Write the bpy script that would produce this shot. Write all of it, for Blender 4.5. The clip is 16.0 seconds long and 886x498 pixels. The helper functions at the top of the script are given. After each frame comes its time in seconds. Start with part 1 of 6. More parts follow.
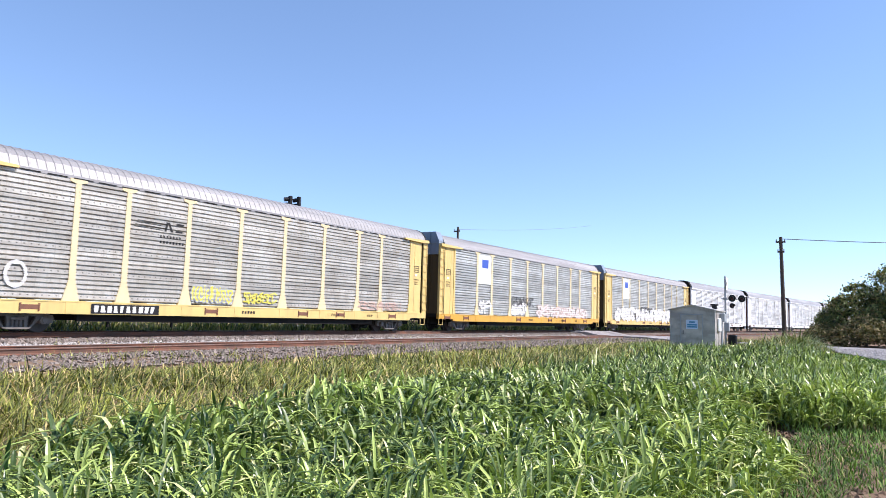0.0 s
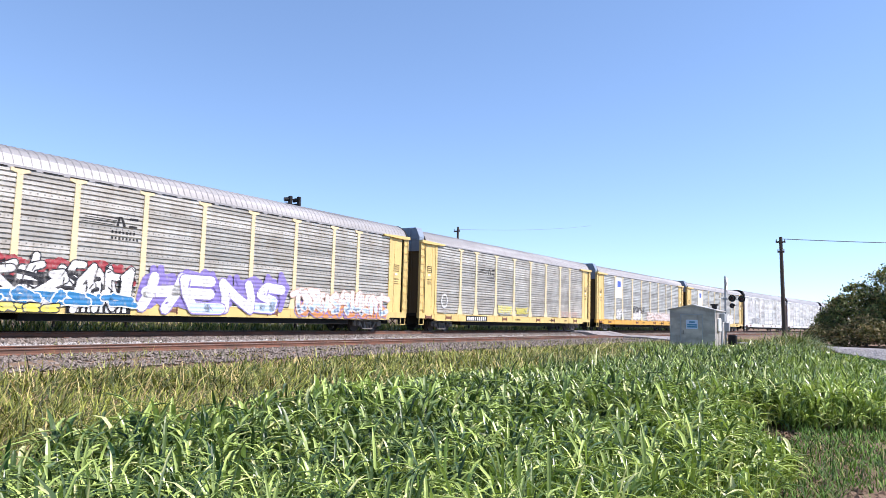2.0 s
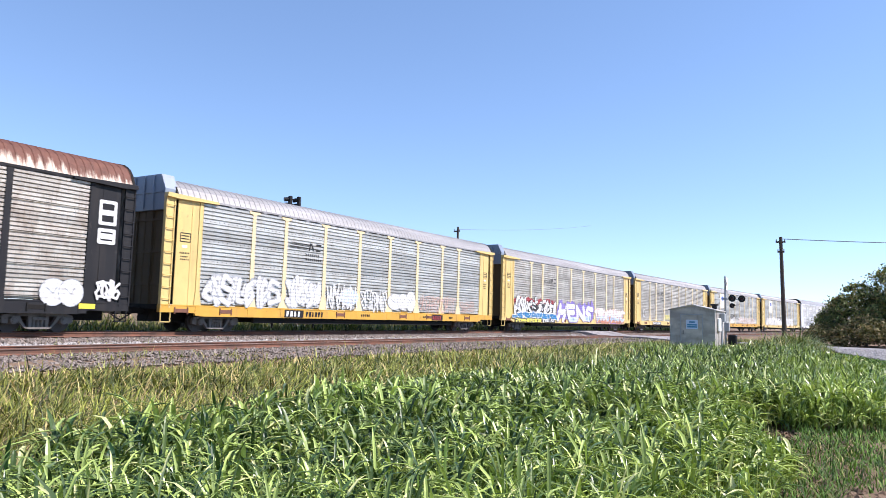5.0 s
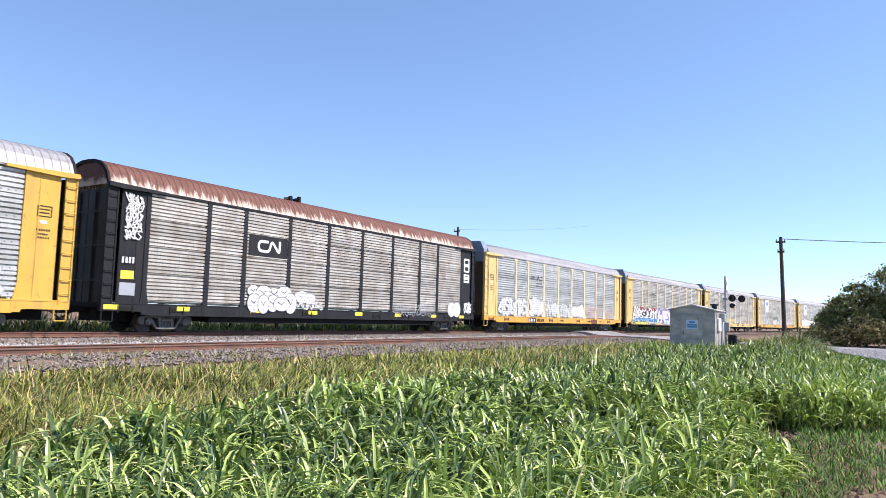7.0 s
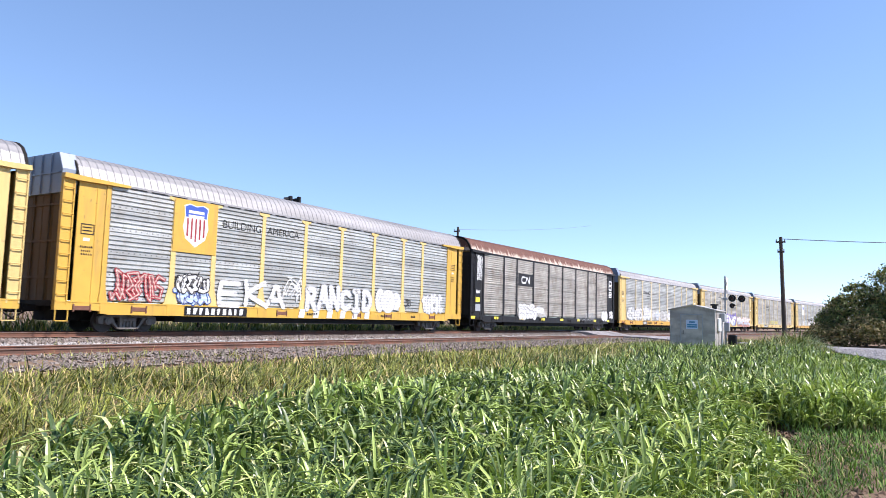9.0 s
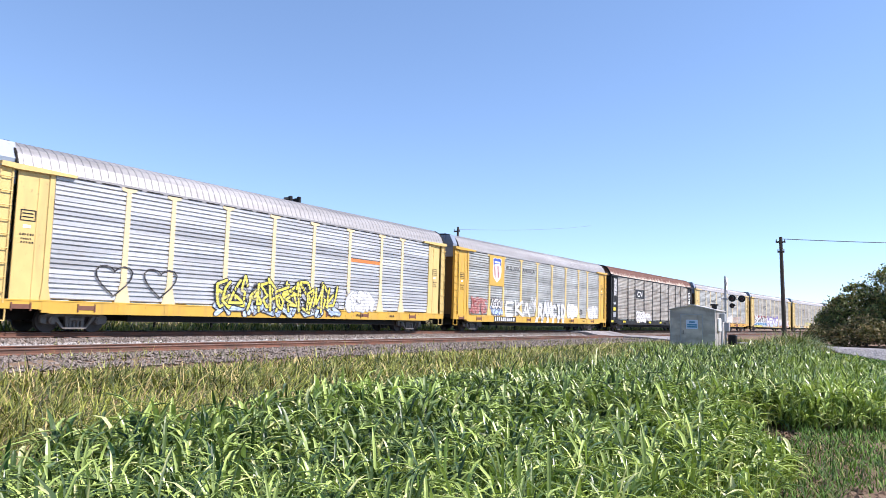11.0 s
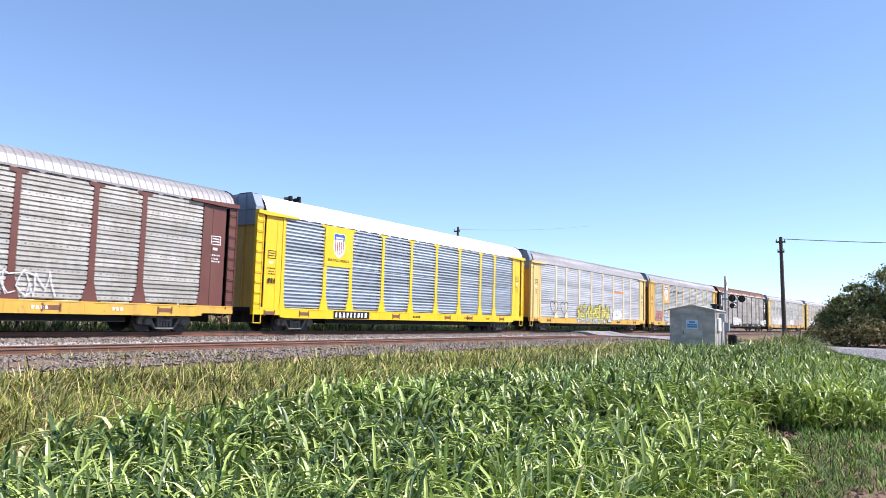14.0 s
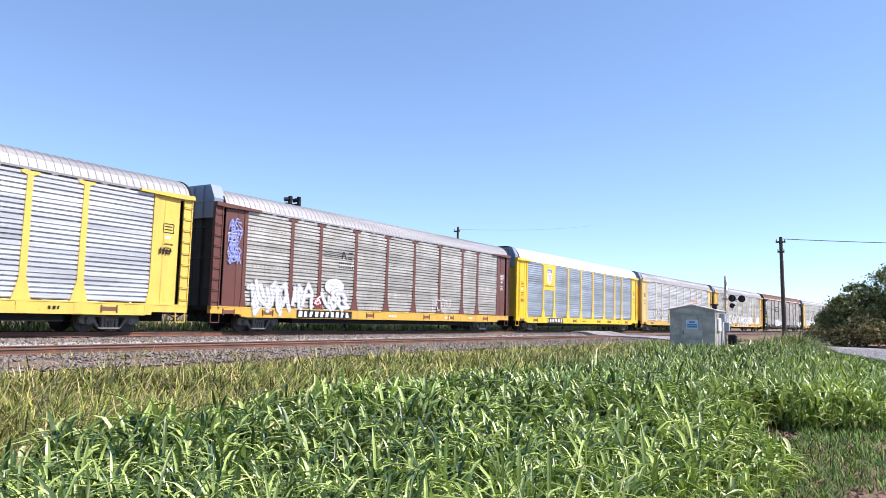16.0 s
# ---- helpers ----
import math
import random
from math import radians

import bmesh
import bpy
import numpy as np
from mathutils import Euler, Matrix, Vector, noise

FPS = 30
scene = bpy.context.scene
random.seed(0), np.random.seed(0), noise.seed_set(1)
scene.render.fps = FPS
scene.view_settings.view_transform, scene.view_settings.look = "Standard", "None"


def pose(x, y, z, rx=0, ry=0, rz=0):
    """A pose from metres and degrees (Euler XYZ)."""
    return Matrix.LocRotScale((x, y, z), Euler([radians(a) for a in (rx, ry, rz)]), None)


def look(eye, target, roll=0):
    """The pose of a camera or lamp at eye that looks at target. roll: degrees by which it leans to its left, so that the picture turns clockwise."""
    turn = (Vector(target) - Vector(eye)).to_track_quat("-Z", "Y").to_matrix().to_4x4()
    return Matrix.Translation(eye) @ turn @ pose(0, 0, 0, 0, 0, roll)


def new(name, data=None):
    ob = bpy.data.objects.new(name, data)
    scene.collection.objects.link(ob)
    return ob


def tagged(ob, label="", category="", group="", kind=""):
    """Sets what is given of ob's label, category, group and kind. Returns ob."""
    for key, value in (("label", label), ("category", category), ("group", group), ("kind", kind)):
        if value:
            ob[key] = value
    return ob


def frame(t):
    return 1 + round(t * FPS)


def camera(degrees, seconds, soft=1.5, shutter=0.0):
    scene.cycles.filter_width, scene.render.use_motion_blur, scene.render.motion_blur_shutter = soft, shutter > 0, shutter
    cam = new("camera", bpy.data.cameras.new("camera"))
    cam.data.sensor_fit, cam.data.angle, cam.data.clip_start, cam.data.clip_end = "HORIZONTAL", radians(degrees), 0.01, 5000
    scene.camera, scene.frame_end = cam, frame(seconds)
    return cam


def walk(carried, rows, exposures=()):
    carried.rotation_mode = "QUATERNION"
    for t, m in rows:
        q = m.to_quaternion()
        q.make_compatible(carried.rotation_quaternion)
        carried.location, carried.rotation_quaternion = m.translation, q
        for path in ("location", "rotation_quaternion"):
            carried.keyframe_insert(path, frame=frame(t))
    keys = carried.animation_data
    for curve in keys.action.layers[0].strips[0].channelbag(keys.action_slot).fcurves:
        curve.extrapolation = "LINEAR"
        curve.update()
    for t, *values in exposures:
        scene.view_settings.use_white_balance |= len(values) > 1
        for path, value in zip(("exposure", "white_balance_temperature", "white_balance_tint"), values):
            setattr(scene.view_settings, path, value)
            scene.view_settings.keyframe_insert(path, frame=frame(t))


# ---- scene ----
# ---------------------------------------------------------------- camera
EYE = 1.6
YAW, PITCH, ROLL = 30.8217, 5.38037, 1.56998
cam = camera(63.037, 16.0, soft=0.5, shutter=0.1)
aim = (math.cos(radians(YAW)) * math.cos(radians(PITCH)), math.sin(radians(YAW)) * math.cos(radians(PITCH)), EYE + math.sin(radians(PITCH)))
stand = look((0, 0, EYE), aim, ROLL)
walk(cam, [(0.0, stand), (16.0, stand)], [(0.0, 0.92, 6200, 20), (16.0, 0.92, 6200, 20)])

# ---------------------------------------------------------------- light
SUN_EL, SUN_DIR = 46.0, Vector((0.42, -0.80, 0)).normalized()
world = bpy.data.worlds.new("sky")
scene.world = world
world.use_nodes = True
wn = world.node_tree
sky = wn.nodes.new("ShaderNodeTexSky")
sky.sky_type, sky.sun_disc = "NISHITA", False
sky.sun_elevation = radians(SUN_EL)
sky.sun_rotation = math.atan2(SUN_DIR.x, SUN_DIR.y)
sky.altitude, sky.air_density, sky.dust_density, sky.ozone_density = 0, 0.72, 0.0, 3.2
wn.nodes["Background"].inputs["Strength"].default_value = 0.15
# a clear, slightly greenish blue that pales little towards the horizon
even = wn.nodes.new("ShaderNodeGamma")
even.inputs["Gamma"].default_value = 0.76
wn.links.new(sky.outputs[0], even.inputs["Color"])
clear = wn.nodes.new("ShaderNodeMix")
clear.data_type, clear.blend_type = "RGBA", "MULTIPLY"
clear.inputs[0].default_value, clear.inputs[7].default_value = 1.0, (0.93, 1.06, 1.12, 1)
wn.links.new(even.outputs[0], clear.inputs[6])
wn.links.new(clear.outputs[2], wn.nodes["Background"].inputs["Color"])
sun = new("sun", bpy.data.lights.new("sun", "SUN"))
sun.data.energy, sun.data.angle, sun.data.color = 4.2, radians(0.53), (1.0, 0.95, 0.86)
sun.matrix_world = look((0, 0, 50), Vector((0, 0, 50)) - Vector((SUN_DIR.x * math.cos(radians(SUN_EL)), SUN_DIR.y * math.cos(radians(SUN_EL)), math.sin(radians(SUN_EL)))))


# ---------------------------------------------------------------- materials
class Nodes:
    """A short way to write node materials."""

    def __init__(self, name):
        self.mat = bpy.data.materials.new(name)
        self.mat.use_nodes = True
        self.tree = self.mat.node_tree
        self.bsdf = self.tree.nodes["Principled BSDF"]
        self.coords = self.tree.nodes.new("ShaderNodeTexCoord")

    def node(self, kind, **values):
        n = self.tree.nodes.new("ShaderNode" + kind)
        for key, value in values.items():
            if isinstance(value, bpy.types.NodeSocket):
                self.tree.links.new(value, n.inputs[key.replace("_", " ")])
            else:
                n.inputs[key.replace("_", " ")].default_value = value
        return n

    def link(self, a, b):
        self.tree.links.new(a, b)

    def scaled(self, scale, space="Object"):
        n = self.node("Mapping", Scale=scale)
        self.link(self.coords.outputs[space], n.inputs["Vector"])
        return n.outputs[0]

    def noise(self, scale, stretch=(1, 1, 1), detail=4.0, rough=0.6, space="Object"):
        return self.node("TexNoise", Vector=self.scaled(stretch, space), Scale=scale, Detail=detail, Roughness=rough).outputs["Fac"]

    def ramp(self, fac, stops):
        n = self.node("ValToRGB", Fac=fac)
        while len(n.color_ramp.elements) < len(stops):
            n.color_ramp.elements.new(0.5)
        for e, (at, c) in zip(n.color_ramp.elements, stops):
            e.position = at
            e.color = (*c, 1) if isinstance(c, tuple) else (c, c, c, 1)
        return n.outputs[0]

    def mix(self, fac, a, b, how="MIX"):
        n = self.tree.nodes.new("ShaderNodeMix")
        n.data_type, n.blend_type = "RGBA", how
        for key, value in ((0, fac), (6, a), (7, b)):
            if isinstance(value, bpy.types.NodeSocket):
                self.link(value, n.inputs[key])
            elif key == 0:
                n.inputs[0].default_value = value
            else:
                n.inputs[key].default_value = (*value, 1)
        return n.outputs[2]

    def math(self, how, a, b=0.0):
        n = self.tree.nodes.new("ShaderNodeMath")
        n.operation = how
        for i, value in enumerate((a, b)):
            if isinstance(value, bpy.types.NodeSocket):
                self.link(value, n.inputs[i])
            else:
                n.inputs[i].default_value = value
        return n.outputs[0]

    def bump(self, height, strength=0.3, distance=0.02):
        n = self.node("Bump", Strength=strength, Distance=distance, Height=height)
        self.link(n.outputs[0], self.bsdf.inputs["Normal"])

    def done(self, color, rough=0.6, metal=0.0, spec=0.5):
        for key, value in (("Base Color", color), ("Roughness", rough), ("Metallic", metal), ("Specular IOR Level", spec)):
            if isinstance(value, bpy.types.NodeSocket):
                self.link(value, self.bsdf.inputs[key])
            elif key == "Base Color":
                self.bsdf.inputs[key].default_value = (*value, 1)
            else:
                self.bsdf.inputs[key].default_value = value
        return self.mat


def shade(c, k):
    return tuple(min(1.0, v * k) for v in c)


def painted(name, c, wear=0.35, rough=0.45, dirt=(0.16, 0.13, 0.09)):
    """Weathered paint on steel, streaked from above."""
    n = Nodes(name)
    patch = n.noise(1.3, detail=6)
    streak = n.noise(3.0, (1, 1, 0.12), detail=5)
    col = n.mix(patch, shade(c, 0.82), shade(c, 1.12))
    grime = n.ramp(streak, [(0.5, 0.0), (0.8, 1.0)])
    col = n.mix(n.math("MULTIPLY", grime, wear), col, dirt)
    chips = n.ramp(n.noise(7.0, (1, 1, 0.5), detail=8, rough=0.75), [(0.60, 0.0), (0.68, 1.0)])
    col = n.mix(n.math("MULTIPLY", chips, wear * 1.6), col, shade(dirt, 0.6) if max(c) > 0.05 else shade(dirt, 1.2))
    n.bump(n.noise(22.0), 0.12, 0.01)
    return n.done(col, n.ramp(patch, [(0.3, rough - 0.1), (0.8, rough + 0.15)]), 0.0, 0.15 if max(c) < 0.05 else 0.45)


def sheet_steel(name, c, stain, amount=0.5, dots=True, metal=0.35, blotch=0.5):
    """Galvanised corrugated sheet: bands, stains and rows of small vents."""
    n = Nodes(name)
    sep = n.node("SeparateXYZ", Vector=n.coords.outputs["Object"])
    rnd = n.node("ObjectInfo").outputs["Random"]
    shift = n.node("CombineXYZ", X=n.math("MULTIPLY", rnd, 40.0))
    place = n.node("VectorMath")
    n.link(n.coords.outputs["Object"], place.inputs[0])
    n.link(shift.outputs[0], place.inputs[1])
    band = n.node("TexNoise", Vector=n.node("Mapping", Vector=place.outputs[0], Scale=(0.12, 1, 2.2)).outputs[0], Scale=1.0, Detail=3.0).outputs["Fac"]
    spot = n.node("TexNoise", Vector=n.node("Mapping", Vector=place.outputs[0], Scale=(1, 1, 0.6)).outputs[0], Scale=1.7, Detail=7.0, Roughness=0.65).outputs["Fac"]
    fine = n.node("TexNoise", Vector=n.node("Mapping", Vector=place.outputs[0], Scale=(5, 1, 0.5)).outputs[0], Scale=4.0, Detail=4.0).outputs["Fac"]
    col = n.mix(n.ramp(band, [(0.35, 0.0), (0.65, 1.0)]), shade(c, 0.70), shade(c, 1.2))
    col = n.mix(n.math("MULTIPLY", n.ramp(spot, [(0.42, 0.0), (0.72, 1.0)]), amount), col, stain)
    col = n.mix(n.math("MULTIPLY", n.ramp(fine, [(0.55, 0.0), (0.75, 1.0)]), amount * 0.9), col, shade(stain, 0.6))
    if dots:
        fx = n.math("FRACT", n.math("MULTIPLY", sep.outputs["X"], 4.1))
        fz = n.math("FRACT", n.math("MULTIPLY", sep.outputs["Z"], 1.1737))
        near_x = n.math("LESS_THAN", n.math("ABSOLUTE", n.math("SUBTRACT", fx, 0.5)), 0.10)
        near_z = n.math("LESS_THAN", n.math("ABSOLUTE", n.math("SUBTRACT", fz, 0.14)), 0.028)
        col = n.mix(n.math("MULTIPLY", n.math("MULTIPLY", near_x, near_z), 0.75), col, (0.05, 0.045, 0.04))
    n.bump(spot, 0.15, 0.02)
    return n.done(col, n.ramp(spot, [(0.3, 0.38), (0.8, 0.62)]), metal)


def leafy(name, dark, light, dry, dry_at=0.9, gloss=0.42, lime=0.0):
    """Blades and leaves, each one a little different, that let some light through."""
    n = Nodes(name)
    rnd = n.node("NewGeometry").outputs["Random Per Island"]
    patch = n.noise(0.35, detail=3)
    col = n.mix(n.math("POWER", rnd, 1.5), dark, light)
    col = n.mix(n.ramp(patch, [(0.35, 0.0), (0.7, 0.45)]), col, shade(dark, 0.8))
    if lime:
        # the side of the field by the path is drier and yellower
        place = n.node("SeparateXYZ", Vector=n.coords.outputs["Object"])
        across = n.math("ADD", place.outputs["Y"], n.math("MULTIPLY", n.noise(0.5), 3.0))
        col = n.mix(n.math("MULTIPLY", n.ramp(n.math("MULTIPLY", across, 0.1), [(0.22, 1.0), (0.46, 0.0)]), lime), col, n.mix(rnd, (0.12, 0.20, 0.03), (0.56, 0.66, 0.14)))
    other = n.math("FRACT", n.math("MULTIPLY", rnd, 17.3))
    col = n.mix(n.math("GREATER_THAN", other, dry_at), col, dry)
    n.done(col, gloss, 0.0, 0.45)
    back = n.node("BsdfTranslucent", Color=n.mix(1.0, col, (0.9, 1.0, 0.45), "MULTIPLY"))
    both = n.node("MixShader", Fac=0.14)
    n.link(n.bsdf.outputs[0], both.inputs[1])
    n.link(back.outputs[0], both.inputs[2])
    n.link(both.outputs[0], n.tree.nodes["Material Output"].inputs["Surface"])
    return n.mat


def earth(name, stops, scale, bump=0.6):
    n = Nodes(name)
    big, small = n.noise(scale * 0.08, detail=5, space="Object"), n.noise(scale, detail=8, rough=0.7)
    col = n.ramp(n.math("ADD", n.math("MULTIPLY", big, 0.5), n.math("MULTIPLY", small, 0.5)), stops)
    n.bump(small, bump, 0.05)
    return n.done(col, 0.95, 0.0, 0.2)


def stone(name, dark, light):
    n = Nodes(name)
    rnd = n.node("NewGeometry").outputs["Random Per Island"]
    return n.done(n.mix(n.noise(30.0), n.mix(rnd, dark, light), shade(light, 0.6)), 0.9, 0.0, 0.3)


def wood(name, c):
    n = Nodes(name)
    grain = n.noise(6.0, (1, 1, 0.05), detail=6)
    n.bump(grain, 0.4, 0.01)
    return n.done(n.mix(grain, shade(c, 0.55), shade(c, 1.3)), 0.85)


def rusted(name, c, rust):
    n = Nodes(name)
    blot = n.noise(2.2, (0.5, 1, 1), detail=8, rough=0.7)
    n.bump(n.noise(25.0), 0.25, 0.01)
    return n.done(n.mix(n.ramp(blot, [(0.42, 0.0), (0.6, 1.0)]), c, rust), 0.8, 0.1)


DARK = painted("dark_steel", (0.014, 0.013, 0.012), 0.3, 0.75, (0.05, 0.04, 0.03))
TRUCK = painted("truck_steel", (0.17, 0.155, 0.14), 0.7, 0.7, (0.035, 0.028, 0.022))
WHEEL = painted("wheel_steel", (0.055, 0.045, 0.04), 0.4, 0.6, (0.04, 0.03, 0.025))
HOOD = painted("galvanised_hood", (0.20, 0.25, 0.32), 0.35, 0.4)
RAIL = rusted("rail_steel", (0.11, 0.06, 0.042), (0.20, 0.085, 0.05))
SHINE = painted("rail_head_steel", (0.22, 0.18, 0.16), 0.3, 0.45)
TIE = wood("creosoted_wood", (0.13, 0.095, 0.07))
POLE = wood("pole_wood", (0.075, 0.055, 0.042))
WIRE = painted("wire_metal", (0.16, 0.17, 0.19), 0.1, 0.5)
WHITE = painted("white_paint", (0.80, 0.80, 0.78), 0.12)
BLACK = painted("black_paint", (0.022, 0.022, 0.024), 0.15)
RED = painted("red_paint", (0.30, 0.035, 0.035), 0.2)
BLUE = painted("blue_paint", (0.05, 0.10, 0.42), 0.1)
SKYBLUE = painted("sky_blue_paint", (0.05, 0.24, 0.42), 0.2)
PALEBLUE = painted("pale_blue_paint", (0.55, 0.68, 0.85), 0.1)
ORANGE = painted("orange_paint", (0.62, 0.20, 0.05), 0.1)
GREY = painted("grey_paint", (0.35, 0.37, 0.39), 0.2)
LEMON = painted("lemon_paint", (0.80, 0.68, 0.06), 0.05)
ALU = sheet_steel("aluminium_sheet", (0.47, 0.44, 0.40), (0.30, 0.265, 0.225), 0.45, False, 0.15)
CROP = leafy("crop_leaf", (0.014, 0.050, 0.012), (0.58, 0.72, 0.19), (0.66, 0.66, 0.30), 0.95, 0.36, 0.5)
WEED = leafy("weed_leaf", (0.024, 0.044, 0.008), (0.48, 0.50, 0.085), (0.58, 0.45, 0.19), 0.86, 0.55)
RANK = leafy("rank_weed_leaf", (0.03, 0.06, 0.014), (0.38, 0.46, 0.12), (0.45, 0.38, 0.16), 0.85, 0.5)
SHORT = leafy("short_grass_leaf", (0.018, 0.055, 0.008), (0.26, 0.46, 0.07), (0.46, 0.42, 0.16), 0.95, 0.8)
BUSH = leafy("bush_leaf", (0.03, 0.05, 0.016), (0.42, 0.46, 0.13), (0.32, 0.24, 0.11), 0.8, 0.6)
SOIL = earth("soil", [(0.32, (0.10, 0.07, 0.045)), (0.5, (0.19, 0.125, 0.08)), (0.68, (0.34, 0.24, 0.16))], 6.0)
CINDER = earth("ballast_bed", [(0.32, (0.05, 0.04, 0.032)), (0.5, (0.13, 0.10, 0.082)), (0.68, (0.27, 0.225, 0.19))], 14.0, 1.0)
GRAVEL = earth("gravel_road", [(0.34, (0.13, 0.125, 0.13)), (0.5, (0.25, 0.235, 0.235)), (0.66, (0.42, 0.40, 0.39))], 9.0)
STONE = stone("ballast_stone", (0.06, 0.055, 0.05), (0.62, 0.58, 0.54))
STONE_OLD = stone("old_ballast_stone", (0.045, 0.036, 0.03), (0.33, 0.275, 0.235))


# ---------------------------------------------------------------- mesh helpers
def mesh_of(name, bm, smooth=False):
    me = bpy.data.meshes.new(name)
    bmesh.ops.recalc_face_normals(bm, faces=bm.faces)
    bm.to_mesh(me)
    bm.free()
    if smooth:
        me.polygons.foreach_set("use_smooth", [True] * len(me.polygons))
    return me


def put(name, me, material, parent=None, m=None, label=""):
    """An object on mesh data that may be shared, with its own material."""
    ob = new(name, me)
    if not me.materials:
        me.materials.append(None)
    if material:
        ob.material_slots[0].link = "OBJECT"
        ob.material_slots[0].material = material
    ob.parent = parent
    if m is not None:
        ob.matrix_basis = m
    return tagged(ob, label)


def part(name, bm, material, parent=None, label="", m=None, smooth=False):
    return put(name, mesh_of(name, bm, smooth), material, parent, m, label)


def thing(name, m, label, category, group="", kind=""):
    ob = new(name)
    ob.empty_display_size = 0.2
    ob.matrix_basis = m
    return tagged(ob, label, category, group, kind)


def block(bm, x0, x1, y0, y1, z0, z1, bevel=0.0):
    r = bmesh.ops.create_cube(bm, size=1, matrix=Matrix.Translation(((x0 + x1) / 2, (y0 + y1) / 2, (z0 + z1) / 2)) @ Matrix.Diagonal((x1 - x0, y1 - y0, z1 - z0, 1)))
    if bevel:
        edges = list({e for v in r["verts"] for e in v.link_edges})
        bmesh.ops.bevel(bm, geom=edges, offset=bevel, segments=1, affect="EDGES", profile=0.5)
    return bm


def rod(bm, a, b, r0, r1=None, n=8):
    a, b = Vector(a), Vector(b)
    m = Matrix.Translation((a + b) / 2) @ (b - a).to_track_quat("Z", "Y").to_matrix().to_4x4()
    bmesh.ops.create_cone(bm, cap_ends=True, segments=n, radius1=r0, radius2=r0 if r1 is None else r1, depth=(b - a).length, matrix=m)
    return bm


def prism(bm, outline, y0, y1):
    """A closed outline in x, z, drawn out from y0 to y1."""
    a = [bm.verts.new((x, y0, z)) for x, z in outline]
    b = [bm.verts.new((x, y1, z)) for x, z in outline]
    bm.faces.new(a)
    bm.faces.new(b[::-1])
    for i in range(len(a)):
        j = (i + 1) % len(a)
        bm.faces.new((a[j], a[i], b[i], b[j]))
    return bm


def big_mesh(name, verts, faces, sides, material):
    """A mesh from arrays, for what has very many small faces."""
    me = bpy.data.meshes.new(name)
    nf = len(faces)
    me.vertices.add(len(verts))
    me.vertices.foreach_set("co", np.asarray(verts, np.float32).ravel())
    me.loops.add(nf * sides)
    me.loops.foreach_set("vertex_index", np.asarray(faces, np.int32).ravel())
    me.polygons.add(nf)
    me.polygons.foreach_set("loop_start", np.arange(0, nf * sides, sides, dtype=np.int32))
    me.polygons.foreach_set("use_smooth", np.ones(nf, bool))
    me.update(calc_edges=True)
    me.materials.append(material)
    return new(name, me)


# ---------------------------------------------------------------- the lie of the land
BEND = -8.887e-4
MAIN_Y, SIDE_Y = 25.80, 20.95
MAIN_Z, SIDE_Z = 0.69, 0.42


def bend(x):
    return BEND * x * x / 2 if np.isscalar(x) and x > 0 else (np.where(x > 0, BEND * x * x / 2, 0.0) if not np.isscalar(x) else 0.0)


LEVELS = np.array([[-4000, 0.0], [9, 0.0], [13, 0.06], [16.5, 0.12], [18.7, 0.22], [22.5, 0.22], [23.6, 0.30], [24.2, 0.46], [27.4, 0.46], [28.6, 0.15], [32, 0.0], [4000, 0.0]])


def ground_z(x, y):
    w = y - bend(x)
    return np.interp(w, LEVELS[:, 0], LEVELS[:, 1])


def build_ground():
    xs = np.concatenate([[-4000, -1500, -600, -300], np.arange(-150, 0, 15), np.arange(0, 60, 1.0), np.arange(60, 480, 6.0), [500, 700, 1000, 1600, 4000]])
    ws = np.concatenate([[-4000, -1200, -400, -150, -70, -40], np.arange(-20, 34, 0.5), [40, 60, 100, 200, 500, 1500, 4000]])
    gx, gw = np.meshgrid(xs, ws, indexing="ij")
    gy = gw + bend(np.minimum(gx, 480.0)) * np.where(np.abs(gw) < 45, 1.0, 0.6)
    gz = np.interp(gw, LEVELS[:, 0], LEVELS[:, 1])
    rng = np.random.default_rng(3)
    gz = gz + rng.normal(0, 0.018, gz.shape) * (np.abs(gw) < 24) - 0.05
    nx, nw = gx.shape
    idx = np.arange(nx * nw).reshape(nx, nw)
    faces = np.stack([idx[:-1, :-1], idx[1:, :-1], idx[1:, 1:], idx[:-1, 1:]], -1).reshape(-1, 4)
    ob = big_mesh("ground", np.stack([gx, gy, gz], -1).reshape(-1, 3), faces, 4, SOIL)
    tagged(ob, "brown soil with dry patches under the grass", "ground", kind="structure")


def swept(name, profile, xs, yc, z, material, parent=None, label=""):
    """A cross-section of (across, up) drawn along the bent line of a track."""
    xs = np.asarray(xs, float)
    prof = np.asarray(profile, float)
    n, k = len(xs), len(prof)
    slope = np.where(xs > 0, BEND * xs, 0.0)
    nx, ny = -slope / np.sqrt(1 + slope ** 2), 1 / np.sqrt(1 + slope ** 2)
    v = np.stack([xs[:, None] + nx[:, None] * prof[None, :, 0], yc + bend(xs)[:, None] + ny[:, None] * prof[None, :, 0], np.broadcast_to(z + prof[None, :, 1], (n, k))], -1)
    idx = np.arange(n * k).reshape(n, k)
    nxt = np.roll(idx, -1, axis=1)
    faces = np.stack([idx[:-1], idx[1:], nxt[1:], nxt[:-1]], -1).reshape(-1, 4)
    ob = big_mesh(name, v.reshape(-1, 3), faces, 4, material)
    ob.data.polygons.foreach_set("use_smooth", np.zeros(len(faces), bool))
    ob.parent = parent
    return tagged(ob, label)


